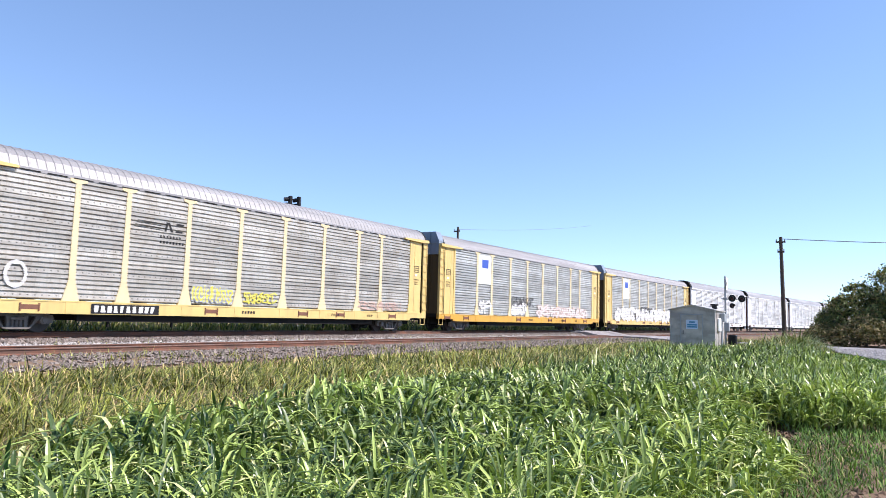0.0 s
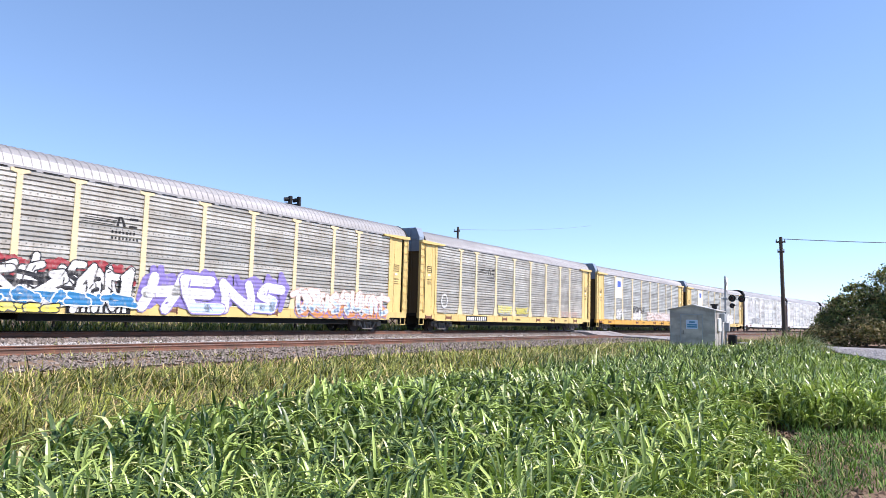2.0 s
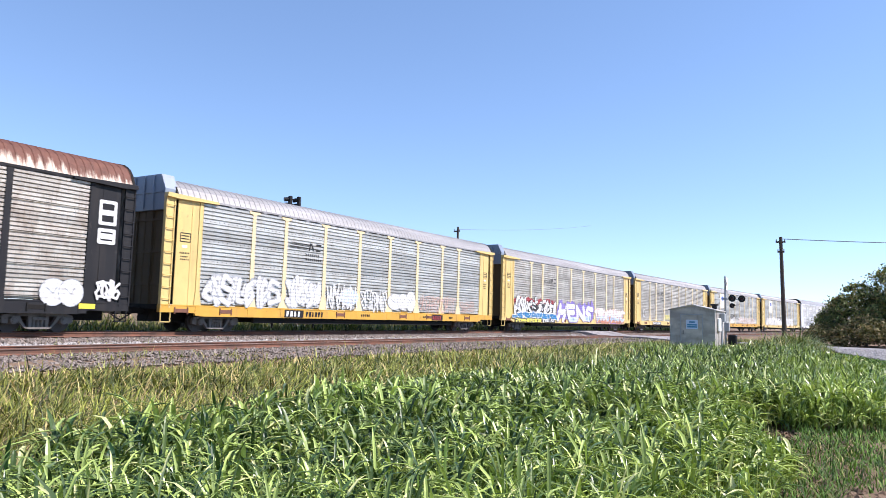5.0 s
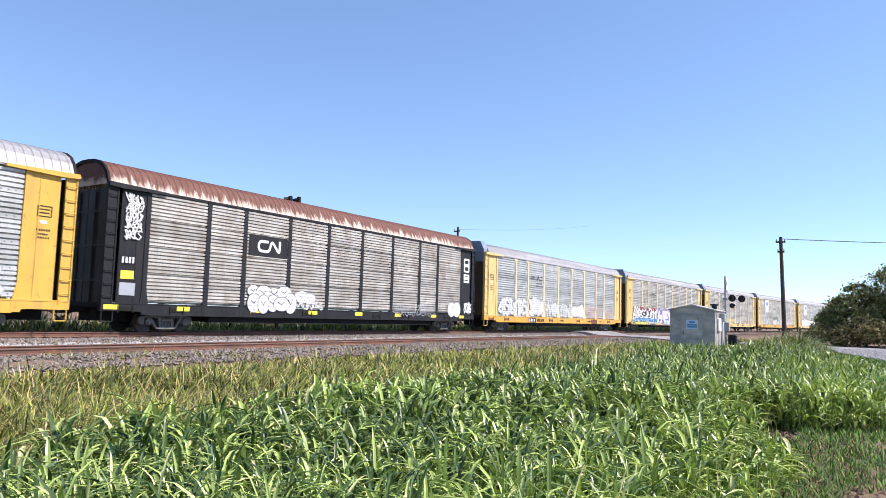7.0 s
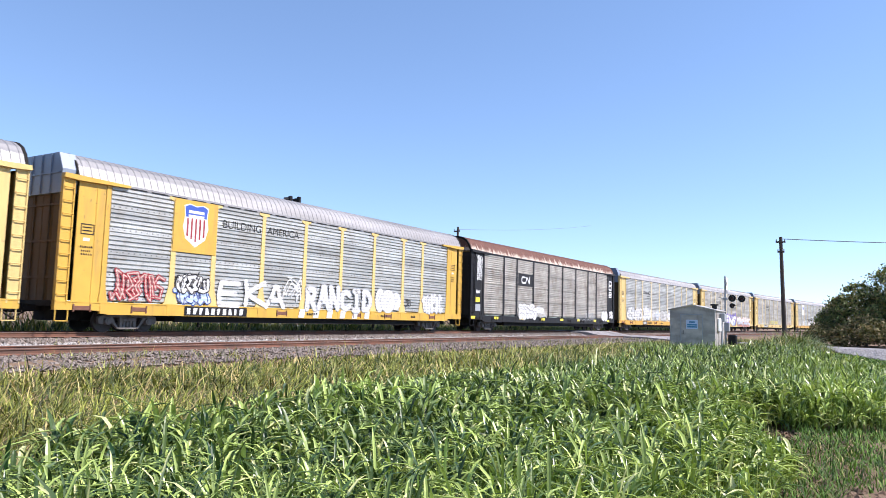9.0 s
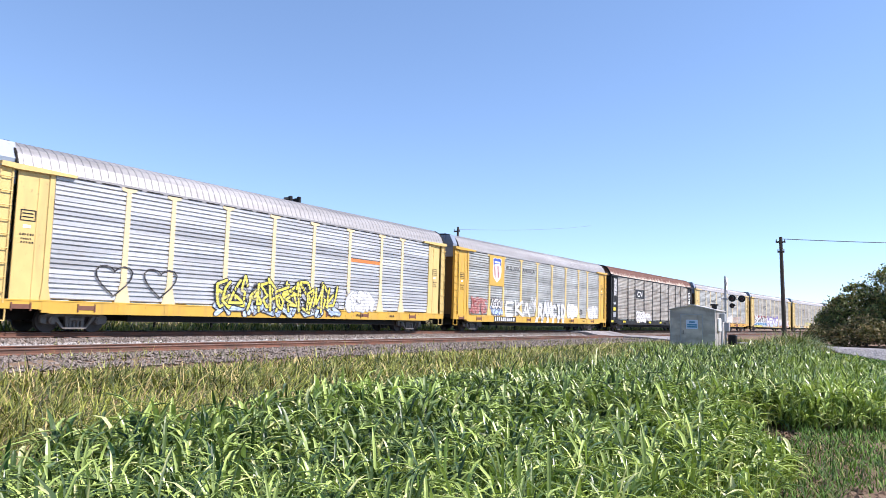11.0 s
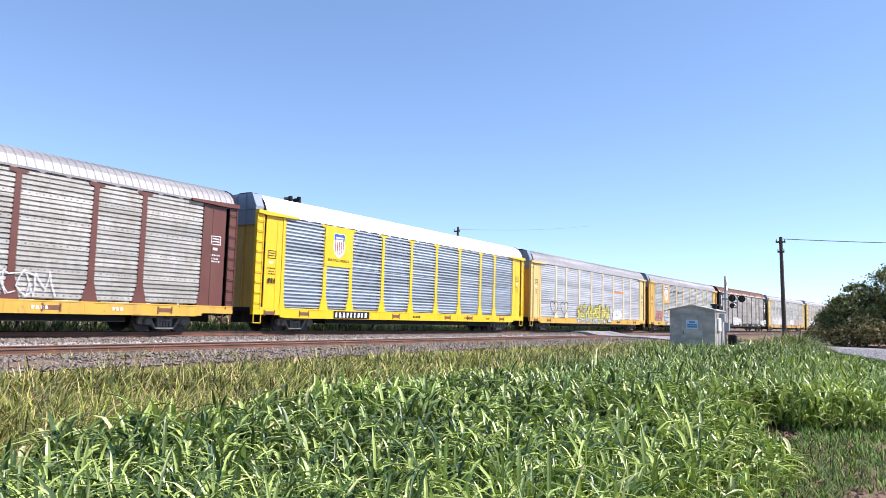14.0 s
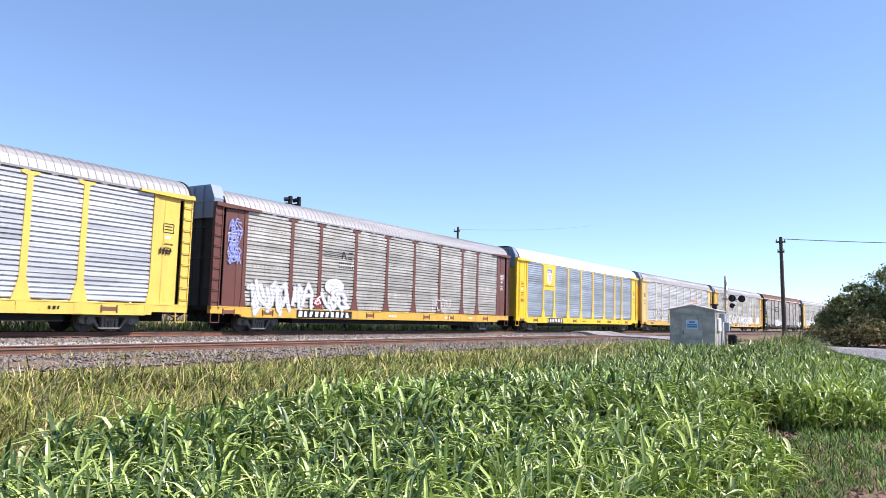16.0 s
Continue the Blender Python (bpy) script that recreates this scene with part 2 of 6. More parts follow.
RAIL_X = np.concatenate([np.arange(-300, 0, 30), np.arange(0, 460, 4.0)])
RAIL_FOOT = [(-0.07, -0.17), (0.07, -0.17), (0.07, -0.155), (0.012, -0.13), (0.012, -0.045), (0.036, -0.035), (0.036, -0.004), (-0.036, -0.004), (-0.036, -0.035), (-0.012, -0.045), (-0.012, -0.13), (-0.07, -0.155)]
RAIL_TOP = [(-0.036, -0.004), (0.036, -0.004), (0.030, 0.0), (-0.030, 0.0)]


def build_track(name, yc, z, label, tie_from, tie_to, seed):
    track = thing(name, pose(0, 0, 0), label, "railway track", kind="structure")
    for off in (-0.7535, 0.7535):
        r = swept("rail", [(a + off, b) for a, b in RAIL_FOOT], RAIL_X, yc, z, RAIL, track, "brown rusty steel rail")
        swept("rail_head", [(a + off, b) for a, b in RAIL_TOP], RAIL_X, yc, z, SHINE, r, "worn grey running surface")
    me = mesh_of("tie", block(bmesh.new(), -0.115, 0.115, -1.3, 1.3, -0.18, 0, 0.012))
    plate = mesh_of("tie_plate", block(bmesh.new(), -0.09, 0.09, -0.18, 0.18, 0, 0.018))
    rng = random.Random(seed)
    x = tie_from
    while x < tie_to:
        turn = math.degrees(math.atan(BEND * x)) + rng.uniform(-1.2, 1.2)
        t = put("tie", me, TIE, track, pose(x, yc + bend(x) + rng.uniform(-0.05, 0.05), z - 0.19 + rng.uniform(-0.02, 0.0), 0, 0, turn))
        if x < 45:
            for off in (-0.7535, 0.7535):
                put("tie_plate", plate, RAIL, t, pose(0, off, 0.001))
        x += 0.54
    return track


build_ground()
build_track("main_track", MAIN_Y, MAIN_Z, "main line track of rusty rails on grey ballast", 2.0, 110.0, 4)
build_track("siding_track", SIDE_Y, SIDE_Z, "siding track of brown rails sunk in ballast", 2.0, 75.0, 5)
bed = swept("ballast_bed", [(-2.3, -0.42), (-1.6, -0.235), (1.6, -0.235), (2.7, -0.6), (-2.6, -0.6)], RAIL_X, MAIN_Y, MAIN_Z, CINDER)
tagged(bed, "grey crushed stone bed under the main track", "ballast", kind="structure")
bed = swept("ballast_bed", [(-3.4, -0.36), (-1.7, -0.215), (1.7, -0.215), (2.4, -0.25), (2.4, -0.5), (-3.6, -0.5)], RAIL_X, SIDE_Y, SIDE_Z, CINDER)
tagged(bed, "brown and grey crushed stone bed under the siding", "ballast", kind="structure")


def scatter_stones():
    """Loose crushed stone over the beds, where it can be told apart."""
    rng = np.random.default_rng(8)
    n = 42000
    x = rng.uniform(0, 1, n) ** 1.5 * 62 + 3
    w = np.where(rng.random(n) < 0.62, rng.uniform(22.4, 24.6, n), rng.uniform(16.4, 22.6, n))
    z = np.interp(w, LEVELS[:, 0], LEVELS[:, 1])
    z = np.where((w > 18.7) & (w < 23.2), 0.215, z)
    z = np.where((w > 17.4) & (w <= 18.7), 0.08 + (w - 17.4) / 1.3 * 0.12, z)
    z = np.where(w > 23.45, np.interp(w, [23.45, 24.2, 25], [0.27, 0.455, 0.455]), z)
    size = rng.uniform(0.025, 0.075, n) * (1 + x / 60)
    base = np.array([[1, 0, 0], [-1, 0, 0], [0, 1, 0], [0, -1, 0], [0, 0, 1], [0, 0, -1]], float)
    tri = np.array([[0, 2, 4], [2, 1, 4], [1, 3, 4], [3, 0, 4], [2, 0, 5], [1, 2, 5], [3, 1, 5], [0, 3, 5]])
    v = base[None] * size[:, None, None] * rng.uniform(0.6, 1.3, (n, 6, 1))
    a = rng.uniform(0, 6.28, n)
    c, s = np.cos(a)[:, None], np.sin(a)[:, None]
    vx, vy = v[..., 0] * c - v[..., 1] * s, v[..., 0] * s + v[..., 1] * c
    tilt = rng.uniform(-0.6, 0.6, (n, 1))
    out = np.stack([vx + x[:, None], vy + (w + bend(x))[:, None], (v[..., 2] + vx * tilt) * 0.75 + z[:, None] + 0.01], -1)
    for old, mat, label in ((False, STONE, "loose grey and tan crushed stones between the tracks"), (True, STONE_OLD, "old brown crushed stones around the siding")):
        pick = ((w < 22.3) | (w > 23.75) | (rng.random(n) < 0.2)) == old
        k = int(pick.sum())
        faces = (tri[None] + (np.arange(k) * 6)[:, None, None]).reshape(-1, 3)
        ob = big_mesh("ballast_stones", out[pick].reshape(-1, 3), faces, 3, mat)
        ob.data.polygons.foreach_set("use_smooth", np.zeros(len(faces), bool))
        tagged(ob, label, "ballast", kind="stuff")


scatter_stones()

# ---------------------------------------------------------------- the autorack cars
LEN, PITCH_X = 27.40, 28.62
HALF = LEN / 2
POSTS = [4.70, 6.73, 9.53, 12.33, 15.07, 17.87, 20.67, 22.70]
EDGES = [1.85, *POSTS, 25.55]
Z_SILL0, Z_SILL1, Z_PAN0, Z_PAN1, Z_EAVE, Z_TOP = 0.66, 1.10, 1.16, 5.42, 5.55, 6.46


def wave(sheets, ridges):
    """Heights and depths of a corrugated side sheet, from the bottom up."""
    out, z = [], 0.0
    rise = (Z_PAN1 - Z_PAN0) / sheets
    gap, deep, plain = (0.54, 0.16, 0.06) if sheets == 2 else (0.34, 0.09, 0.06) if sheets == 4 else (0.34, 0.09, 0.18)
    for _ in range(sheets):
        step = (rise - plain) / ridges
        slot = 0.065 if sheets == 4 else 0.025
        out += [(z, 0.07), (z + slot, 0.07), (z + slot + 0.01, 0.0)]
        z += plain
        for _ in range(ridges):
            out += [(z, 0.0), (z + step * 0.04, deep), (z + step * gap * 0.85, deep), (z + step * gap, 0.0)]
            z += step
        out.append((z - 0.004, 0.0))
    return out


def sheet_mesh(width, sheets, ridges):
    bm = bmesh.new()
    prof = [(z, 1.462 - d) for z, d in wave(sheets, ridges)]
    loop = [(z, -y) for z, y in prof] + [(prof[-1][0], -1.27), (0.0, -1.27)]
    a = [bm.verts.new((0, y, z)) for z, y in loop]
    b = [bm.verts.new((width, y, z)) for z, y in loop]
    for i in range(len(a)):
        j = (i + 1) % len(a)
        bm.faces.new((a[i], a[j], b[j], b[i]))
    bm.faces.new(a[::-1])
    bm.faces.new(b)
    return mesh_of("side_panel", bm)


def post_mesh(flare):
    """A side post that widens at its foot, with a short cap."""
    h0, h1 = Z_SILL1, Z_PAN1
    f = 0.34 if flare else 0.13
    out = [(-f, h0), (f, h0), (f * 0.9, h0 + 0.08), (0.13, h0 + 0.75), (0.10, h1 - 0.14), (0.32 if flare else 0.12, h1 - 0.08), (0.32 if flare else 0.12, h1 + 0.03),
           (-(0.32 if flare else 0.12), h1 + 0.03), (-(0.32 if flare else 0.12), h1 - 0.08), (-0.10, h1 - 0.14), (-0.13, h0 + 0.75), (-f * 0.9, h0 + 0.08)]
    return mesh_of("post", prism(bmesh.new(), out, -1.482, -1.37))


ARCH = [(-1.46, 5.53), (-1.40, 5.66), (-1.27, 5.95), (-1.06, 6.20), (-0.72, 6.38), (-0.36, 6.45), (0, Z_TOP), (0.36, 6.45), (0.72, 6.38), (1.06, 6.20), (1.27, 5.95), (1.40, 5.66), (1.46, 5.53)]


def roof_mesh(ribbed, low, start=0.55):
    v, xs = [], []
    x = start
    while x < LEN - 0.12:
        xs += [(x, 0.0), (x + 0.20, 0.0), (x + 0.225, 0.019), (x + 0.285, 0.019)] if ribbed else [(x, 0.0), (x + 1.50, 0.0), (x + 1.515, 0.012), (x + 1.545, 0.012)]
        x += 0.31 if ribbed else 1.56
    xs = [q for q in xs if q[0] < LEN - 0.12] + [(LEN - 0.12, 0.0)]
    k = len(ARCH)
    for x, d in xs:
        for y, z in ARCH:
            z = 5.53 + (z - 5.53) * low
            g = 1 + d / 1.6
            v.append((x, y * g, 5.0 + (z - 5.0) * (1 + d / 1.5) if z > 5.6 else z))
    n = len(xs)
    idx = np.arange(n * k).reshape(n, k)
    faces = np.stack([idx[:-1, :-1], idx[1:, :-1], idx[1:, 1:], idx[:-1, 1:]], -1).reshape(-1, 4).tolist()
    me = bpy.data.meshes.new("roof")
    me.from_pydata(v, [], faces + [idx[0].tolist(), idx[-1][::-1].tolist()])
    me.update()
    return me


def hood_mesh():
    """The box end of the roof, with sloping shoulders, above the end doors."""
    bm = bmesh.new()
    prof = [(-1.30, 4.92), (-1.34, 5.78), (-1.04, 6.38), (1.04, 6.38), (1.34, 5.78), (1.30, 4.92)]
    a = [bm.verts.new((0.02, y, z)) for y, z in prof]
    b = [bm.verts.new((0.60, y, z)) for y, z in prof]
    bm.faces.new(a)
    bm.faces.new(b[::-1])
    for i in range(len(a)):
        j = (i + 1) % len(a)
        bm.faces.new((a[j], a[i], b[i], b[j]))
    for y in (-0.62, 0.0, 0.62):
        block(bm, -0.03, 0.03, y - 0.035, y + 0.035, 4.95, 6.34)
    block(bm, -0.025, 0.03, -1.2, 1.2, 5.62, 5.68)
    return mesh_of("roof_end", bm)


def arch_end_mesh():
    """A recessed end wall of upright ribs under the arch of the roof."""
    bm = bmesh.new()
    for i in range(13):
        y = -1.26 + 0.21 * i
        top = 5.38 + float(np.interp(abs(y), [0, 0.36, 0.72, 1.06, 1.27], [0.98, 0.96, 0.88, 0.68, 0.40]))
        block(bm, 0.34, 0.42, y - 0.105, y + 0.105, 1.05, top)
        block(bm, 0.26, 0.35, y - 0.045, y + 0.045, 4.55, top)
    block(bm, 0.22, 0.36, -1.3, 1.3, 4.48, 4.58)
    return mesh_of("end_wall", bm)


def rim_mesh(x0, x1, low):
    """The dark arched rim at an end of the roof."""
    bm = bmesh.new()
    rings = []
    for g in (1.015, 0.93):
        for x in (x0, x1):
            rings.append([bm.verts.new((x, y * g, 5.53 + (z - 5.53) * low * (0.90 if g < 1 else 1.03))) for y, z in ARCH])
    for a, b in ((0, 1), (1, 3), (3, 2), (2, 0)):
        for i in range(len(ARCH) - 1):
            bm.faces.new((rings[a][i], rings[a][i + 1], rings[b][i + 1], rings[b][i]))
    return mesh_of("roof_rim", bm)


def end_door_mesh():
    bm = bmesh.new()
    for y0, y1 in ((-1.33, -0.67), (-0.66, 0.0), (0.01, 0.66), (0.67, 1.33)):
        block(bm, 0.16, 0.26, y0, y1, 1.05, 5.42, 0.02)
    for z in (1.9, 3.2, 4.5):
        block(bm, 0.12, 0.17, -1.3, 1.3, z, z + 0.09)
    for y in (-0.5, 0.5):
        rod(bm, (0.13, y, 1.1), (0.13, y, 5.3), 0.025, n=6)
    return mesh_of("end_door", bm)


def ladder_panel_mesh():
    bm = bmesh.new()
    block(bm, 0.0, 0.44, -1.47, -1.42, 1.0, 5.46, 0.015)
    block(bm, 0.0, 0.045, -1.50, -1.34, 0.98, 5.5)
    block(bm, 0.39, 0.44, -1.50, -1.42, 0.98, 5.5)
    return mesh_of("ladder_panel", bm)


def rung_mesh():
    bm = bmesh.new()
    rod(bm, (0.03, -1.545, 0), (0.41, -1.545, 0), 0.018, n=6)
    for x in (0.04, 0.40):
        rod(bm, (x, -1.47, 0), (x, -1.545, 0), 0.016, n=5)
    return mesh_of("rung", bm)


def corner_panel_mesh():
    bm = bmesh.new()
    block(bm, 0.60, 1.66, -1.455, -1.42, 1.08, 5.42, 0.012)
    prism(bm, [(1.60, 1.08), (1.98, 1.08), (1.86, 1.7), (1.84, 5.46), (1.66, 5.46), (1.66, 1.7)], -1.482, -1.365)
    block(bm, 1.30, 1.33, -1.468, -1.44, 1.1, 5.3)
    return mesh_of("corner_panel", bm)


def brow_mesh():
    """The gusset along the top of a corner."""
    return mesh_of("corner_brow", prism(bmesh.new(), [(-0.03, 5.44), (0.55, 5.40), (2.55, 5.44), (2.55, 5.53), (0.0, 5.60)], -1.60, -1.35))


def sill_mesh():
    bm = bmesh.new()
    prism(bm, [(0.0, 0.80), (1.6, 0.80), (2.0, Z_SILL0), (25.4, Z_SILL0), (25.8, 0.80), (LEN, 0.80), (LEN, Z_SILL1 - 0.02), (0.0, Z_SILL1 - 0.02)], -1.486, -1.30)
    block(bm, 0.0, LEN, -1.50, -1.30, Z_SILL1 - 0.03, Z_SILL1 + 0.02)
    for x in EDGES:
        block(bm, x - 0.16, x + 0.16, -1.495, -1.40, Z_SILL0 + 0.03, Z_SILL1)
    return mesh_of("side_sill", bm)


def pocket_mesh():
    """A shallow lashing pocket with a rim, on the face of the sill."""
    bm = bmesh.new()
    block(bm, -0.30, 0.30, -1.498, -1.48, 0.80, 0.96, 0.006)
    block(bm, -0.34, -0.29, -1.515, -1.48, 0.74, 1.02)
    block(bm, 0.29, 0.34, -1.515, -1.48, 0.74, 1.02)
    return mesh_of("sill_pocket", bm)


def frame_mesh():
    bm = bmesh.new()
    block(bm, 0.1, LEN - 0.1, -1.34, 1.34, 0.92, 1.12)
    block(bm, 0.3, LEN - 0.3, -0.35, 0.35, 0.42, 0.95)
    # dark side members that also stand in for the shadow below the sill
    for s in (-1, 1):
        block(bm, 5.1, 22.3, s * 1.22 - 0.07, s * 1.22 + 0.07, 0.40, 0.93)
    for x in (7.2, 10.4, 13.7, 17.0, 20.2):
        block(bm, x - 0.08, x + 0.08, -1.28, 1.28, 0.60, 0.95)
    block(bm, 8.6, 9.9, -1.15, -0.55, 0.38, 0.80, 0.05)
    rod(bm, (11.4, -1.0, 0.6), (13.0, -1.0, 0.6), 0.2, n=10)
    block(bm, 15.6, 16.4, -1.1, -0.6, 0.45, 0.85, 0.04)
    rod(bm, (5.5, -1.12, 0.52), (21.9, -1.12, 0.52), 0.03, n=5)
    for x in (6.4, 9.2, 18.4, 21.2):
        block(bm, x - 0.03, x + 0.03, -1.2, -1.1, 0.2, 0.9)
    return mesh_of("underframe", bm)


def roof_rail_mesh():
    bm = bmesh.new()
    block(bm, 0.3, LEN - 0.3, -1.478, -1.38, 5.425, 5.545)
    return mesh_of("eave_rail", bm)


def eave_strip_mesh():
    """A row of thin dark dashes under the eave."""
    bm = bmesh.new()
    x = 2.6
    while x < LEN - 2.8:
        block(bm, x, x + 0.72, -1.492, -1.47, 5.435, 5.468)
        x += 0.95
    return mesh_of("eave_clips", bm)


def truck_mesh():
    """Cast side frames with two openings, spring nests, bearing caps and a bolster."""
    bm = bmesh.new()
    for s in (-1, 1):
        y0, y1 = (-1.08, -0.95) if s < 0 else (0.95, 1.08)
        prism(bm, [(-1.24, 0.50), (-1.20, 0.60), (-0.80, 0.68), (0.80, 0.68), (1.20, 0.60), (1.24, 0.50), (0.80, 0.56), (-0.80, 0.56)], y0, y1)
        prism(bm, [(-0.36, 0.12), (0.36, 0.12), (0.42, 0.20), (-0.42, 0.20)], y0, y1)
        for e in (-1, 1):
            q = [(e * 0.38, 0.12), (e * 0.46, 0.16), (e * 0.84, 0.56), (e * 0.66, 0.58)]
            prism(bm, q if e > 0 else q[::-1], y0, y1)
            q = [(e * 0.24, 0.20), (e * 0.34, 0.20), (e * 0.36, 0.57), (e * 0.22, 0.57)]
            prism(bm, q if e > 0 else q[::-1], y0, y1)
            q = [(e * 1.02, 0.30), (e * 1.22, 0.34), (e * 1.24, 0.52), (e * 1.02, 0.56)]
            prism(bm, q if e > 0 else q[::-1], y0, y1)
            rod(bm, (e * 0.86, s * 0.96, 0.42), (e * 0.86, s * 1.17, 0.42), 0.135, n=12)
            rod(bm, (e * 0.86, s * 1.17, 0.42), (e * 0.86, s * 1.20, 0.42), 0.08, n=10)
        for x in (-0.14, 0.0, 0.14):
            rod(bm, (x, s * 1.02, 0.20), (x, s * 1.02, 0.42), 0.055, n=8)
        block(bm, -0.24, 0.24, min(s * 1.0, s * 1.14), max(s * 1.0, s * 1.14), 0.42, 0.54, 0.02)
    block(bm, -0.22, 0.22, -1.0, 1.0, 0.42, 0.66, 0.03)
    return mesh_of("truck", bm)


def wheelset_mesh():
    bm = bmesh.new()
    for s in (-1, 1):
        rod(bm, (0, s * 0.70, 0), (0, s * 0.80, 0), 0.42, n=24)
        rod(bm, (0, s * 0.68, 0), (0, s * 0.71, 0), 0.445, n=24)
        rod(bm, (0, s * 0.80, 0), (0, s * 0.83, 0), 0.16, n=12)
        for k in range(5):
            a = k * 1.2566
            block(bm, math.cos(a) * 0.25 - 0.04, math.cos(a) * 0.25 + 0.04, s * 0.80 - 0.012, s * 0.80 + 0.012, math.sin(a) * 0.25 - 0.04, math.sin(a) * 0.25 + 0.04)
    rod(bm, (0, -1.0, 0), (0, 1.0, 0), 0.075, n=10)
    return mesh_of("wheelset", bm)


def coupler_mesh():
    bm = bmesh.new()
    block(bm, -0.62, 0.4, -0.10, 0.10, 0.72, 0.98, 0.03)
    block(bm, -0.66, -0.35, -0.20, 0.16, 0.68, 1.02, 0.05)
    rod(bm, (0.05, 0.35, 0.75), (-0.55, 0.3, 0.42), 0.03, n=6)
    return mesh_of("coupler", bm)


def step_mesh():
    bm = bmesh.new()
    for x in (0.05, 0.50):
        block(bm, x, x + 0.035, -1.46, -1.42, 0.40, 0.82)
    block(bm, 0.05, 0.535, -1.46, -1.36, 0.40, 0.435)
    return mesh_of("step", bm)


WIDTHS = [round(b - a, 2) for a, b in zip(EDGES, EDGES[1:])]
SHEETS = {(w, st): sheet_mesh(w - 0.05, *st) for w in set(WIDTHS) for st in ((5, 4), (4, 7), (2, 12))}
POST_ME = {True: post_mesh(True), False: post_mesh(False)}
LOW = {True: 0.86, False: 1.07, "tall": 1.06, "arched": 1.07}
ROOFS = {True: roof_mesh(True, 0.86), False: roof_mesh(False, 1.07), "tall": roof_mesh(True, 1.06), "arched": roof_mesh(True, 1.07, 0.06)}
HOOD_ME, DOOR_ME, LADDER_ME, RUNG_ME, CORNER_ME, BROW_ME = hood_mesh(), end_door_mesh(), ladder_panel_mesh(), rung_mesh(), corner_panel_mesh(), brow_mesh()
RIMS = {key: (rim_mesh(0.0, 0.10, low) if key == "arched" else rim_mesh(0.52, 0.60, low), rim_mesh(LEN - 0.13, LEN - 0.02, low)) for key, low in LOW.items()}
ARCH_END = arch_end_mesh()
DASHES, POCKET = eave_strip_mesh(), pocket_mesh()
SILL_ME, FRAME_ME, EAVE_ME, TRUCK_ME, WHEEL_ME, COUPLER_ME, STEP_ME = sill_mesh(), frame_mesh(), roof_rail_mesh(), truck_mesh(), wheelset_mesh(), coupler_mesh(), step_mesh()
NEAR = Matrix.Translation((-HALF, 0, 0))
ABOUT = Matrix.Rotation(math.pi, 4, "Z")
FLIP_X = Matrix.Diagonal((-1, 1, 1, 1))


class Livery:
    def __init__(self, label, post, panel, roof, sill, corner=None, flare=True, style=(5, 4), ribbed=True, end=None, hood=None):
        self.label, self.post, self.panel, self.roof, self.sill = label, post, panel, roof, sill
        self.corner, self.flare, self.style, self.ribbed = corner or post, flare, style, ribbed
        # end doors default to an ochre with their shade in its colour
        self.end, self.hood = end or SHADED_OCHRE, hood or HOOD


MIRROR = {}


def mirrored(me):
    """The same mesh, the other way round along the car."""
    if me.name not in MIRROR:
        bm = bmesh.new()
        bm.from_mesh(me)
        bmesh.ops.transform(bm, matrix=FLIP_X, verts=bm.verts)
        bmesh.ops.reverse_faces(bm, faces=bm.faces)
        m2 = bpy.data.meshes.new(me.name)
        bm.to_mesh(m2)
        bm.free()
        MIRROR[me.name] = m2
    return MIRROR[me.name]


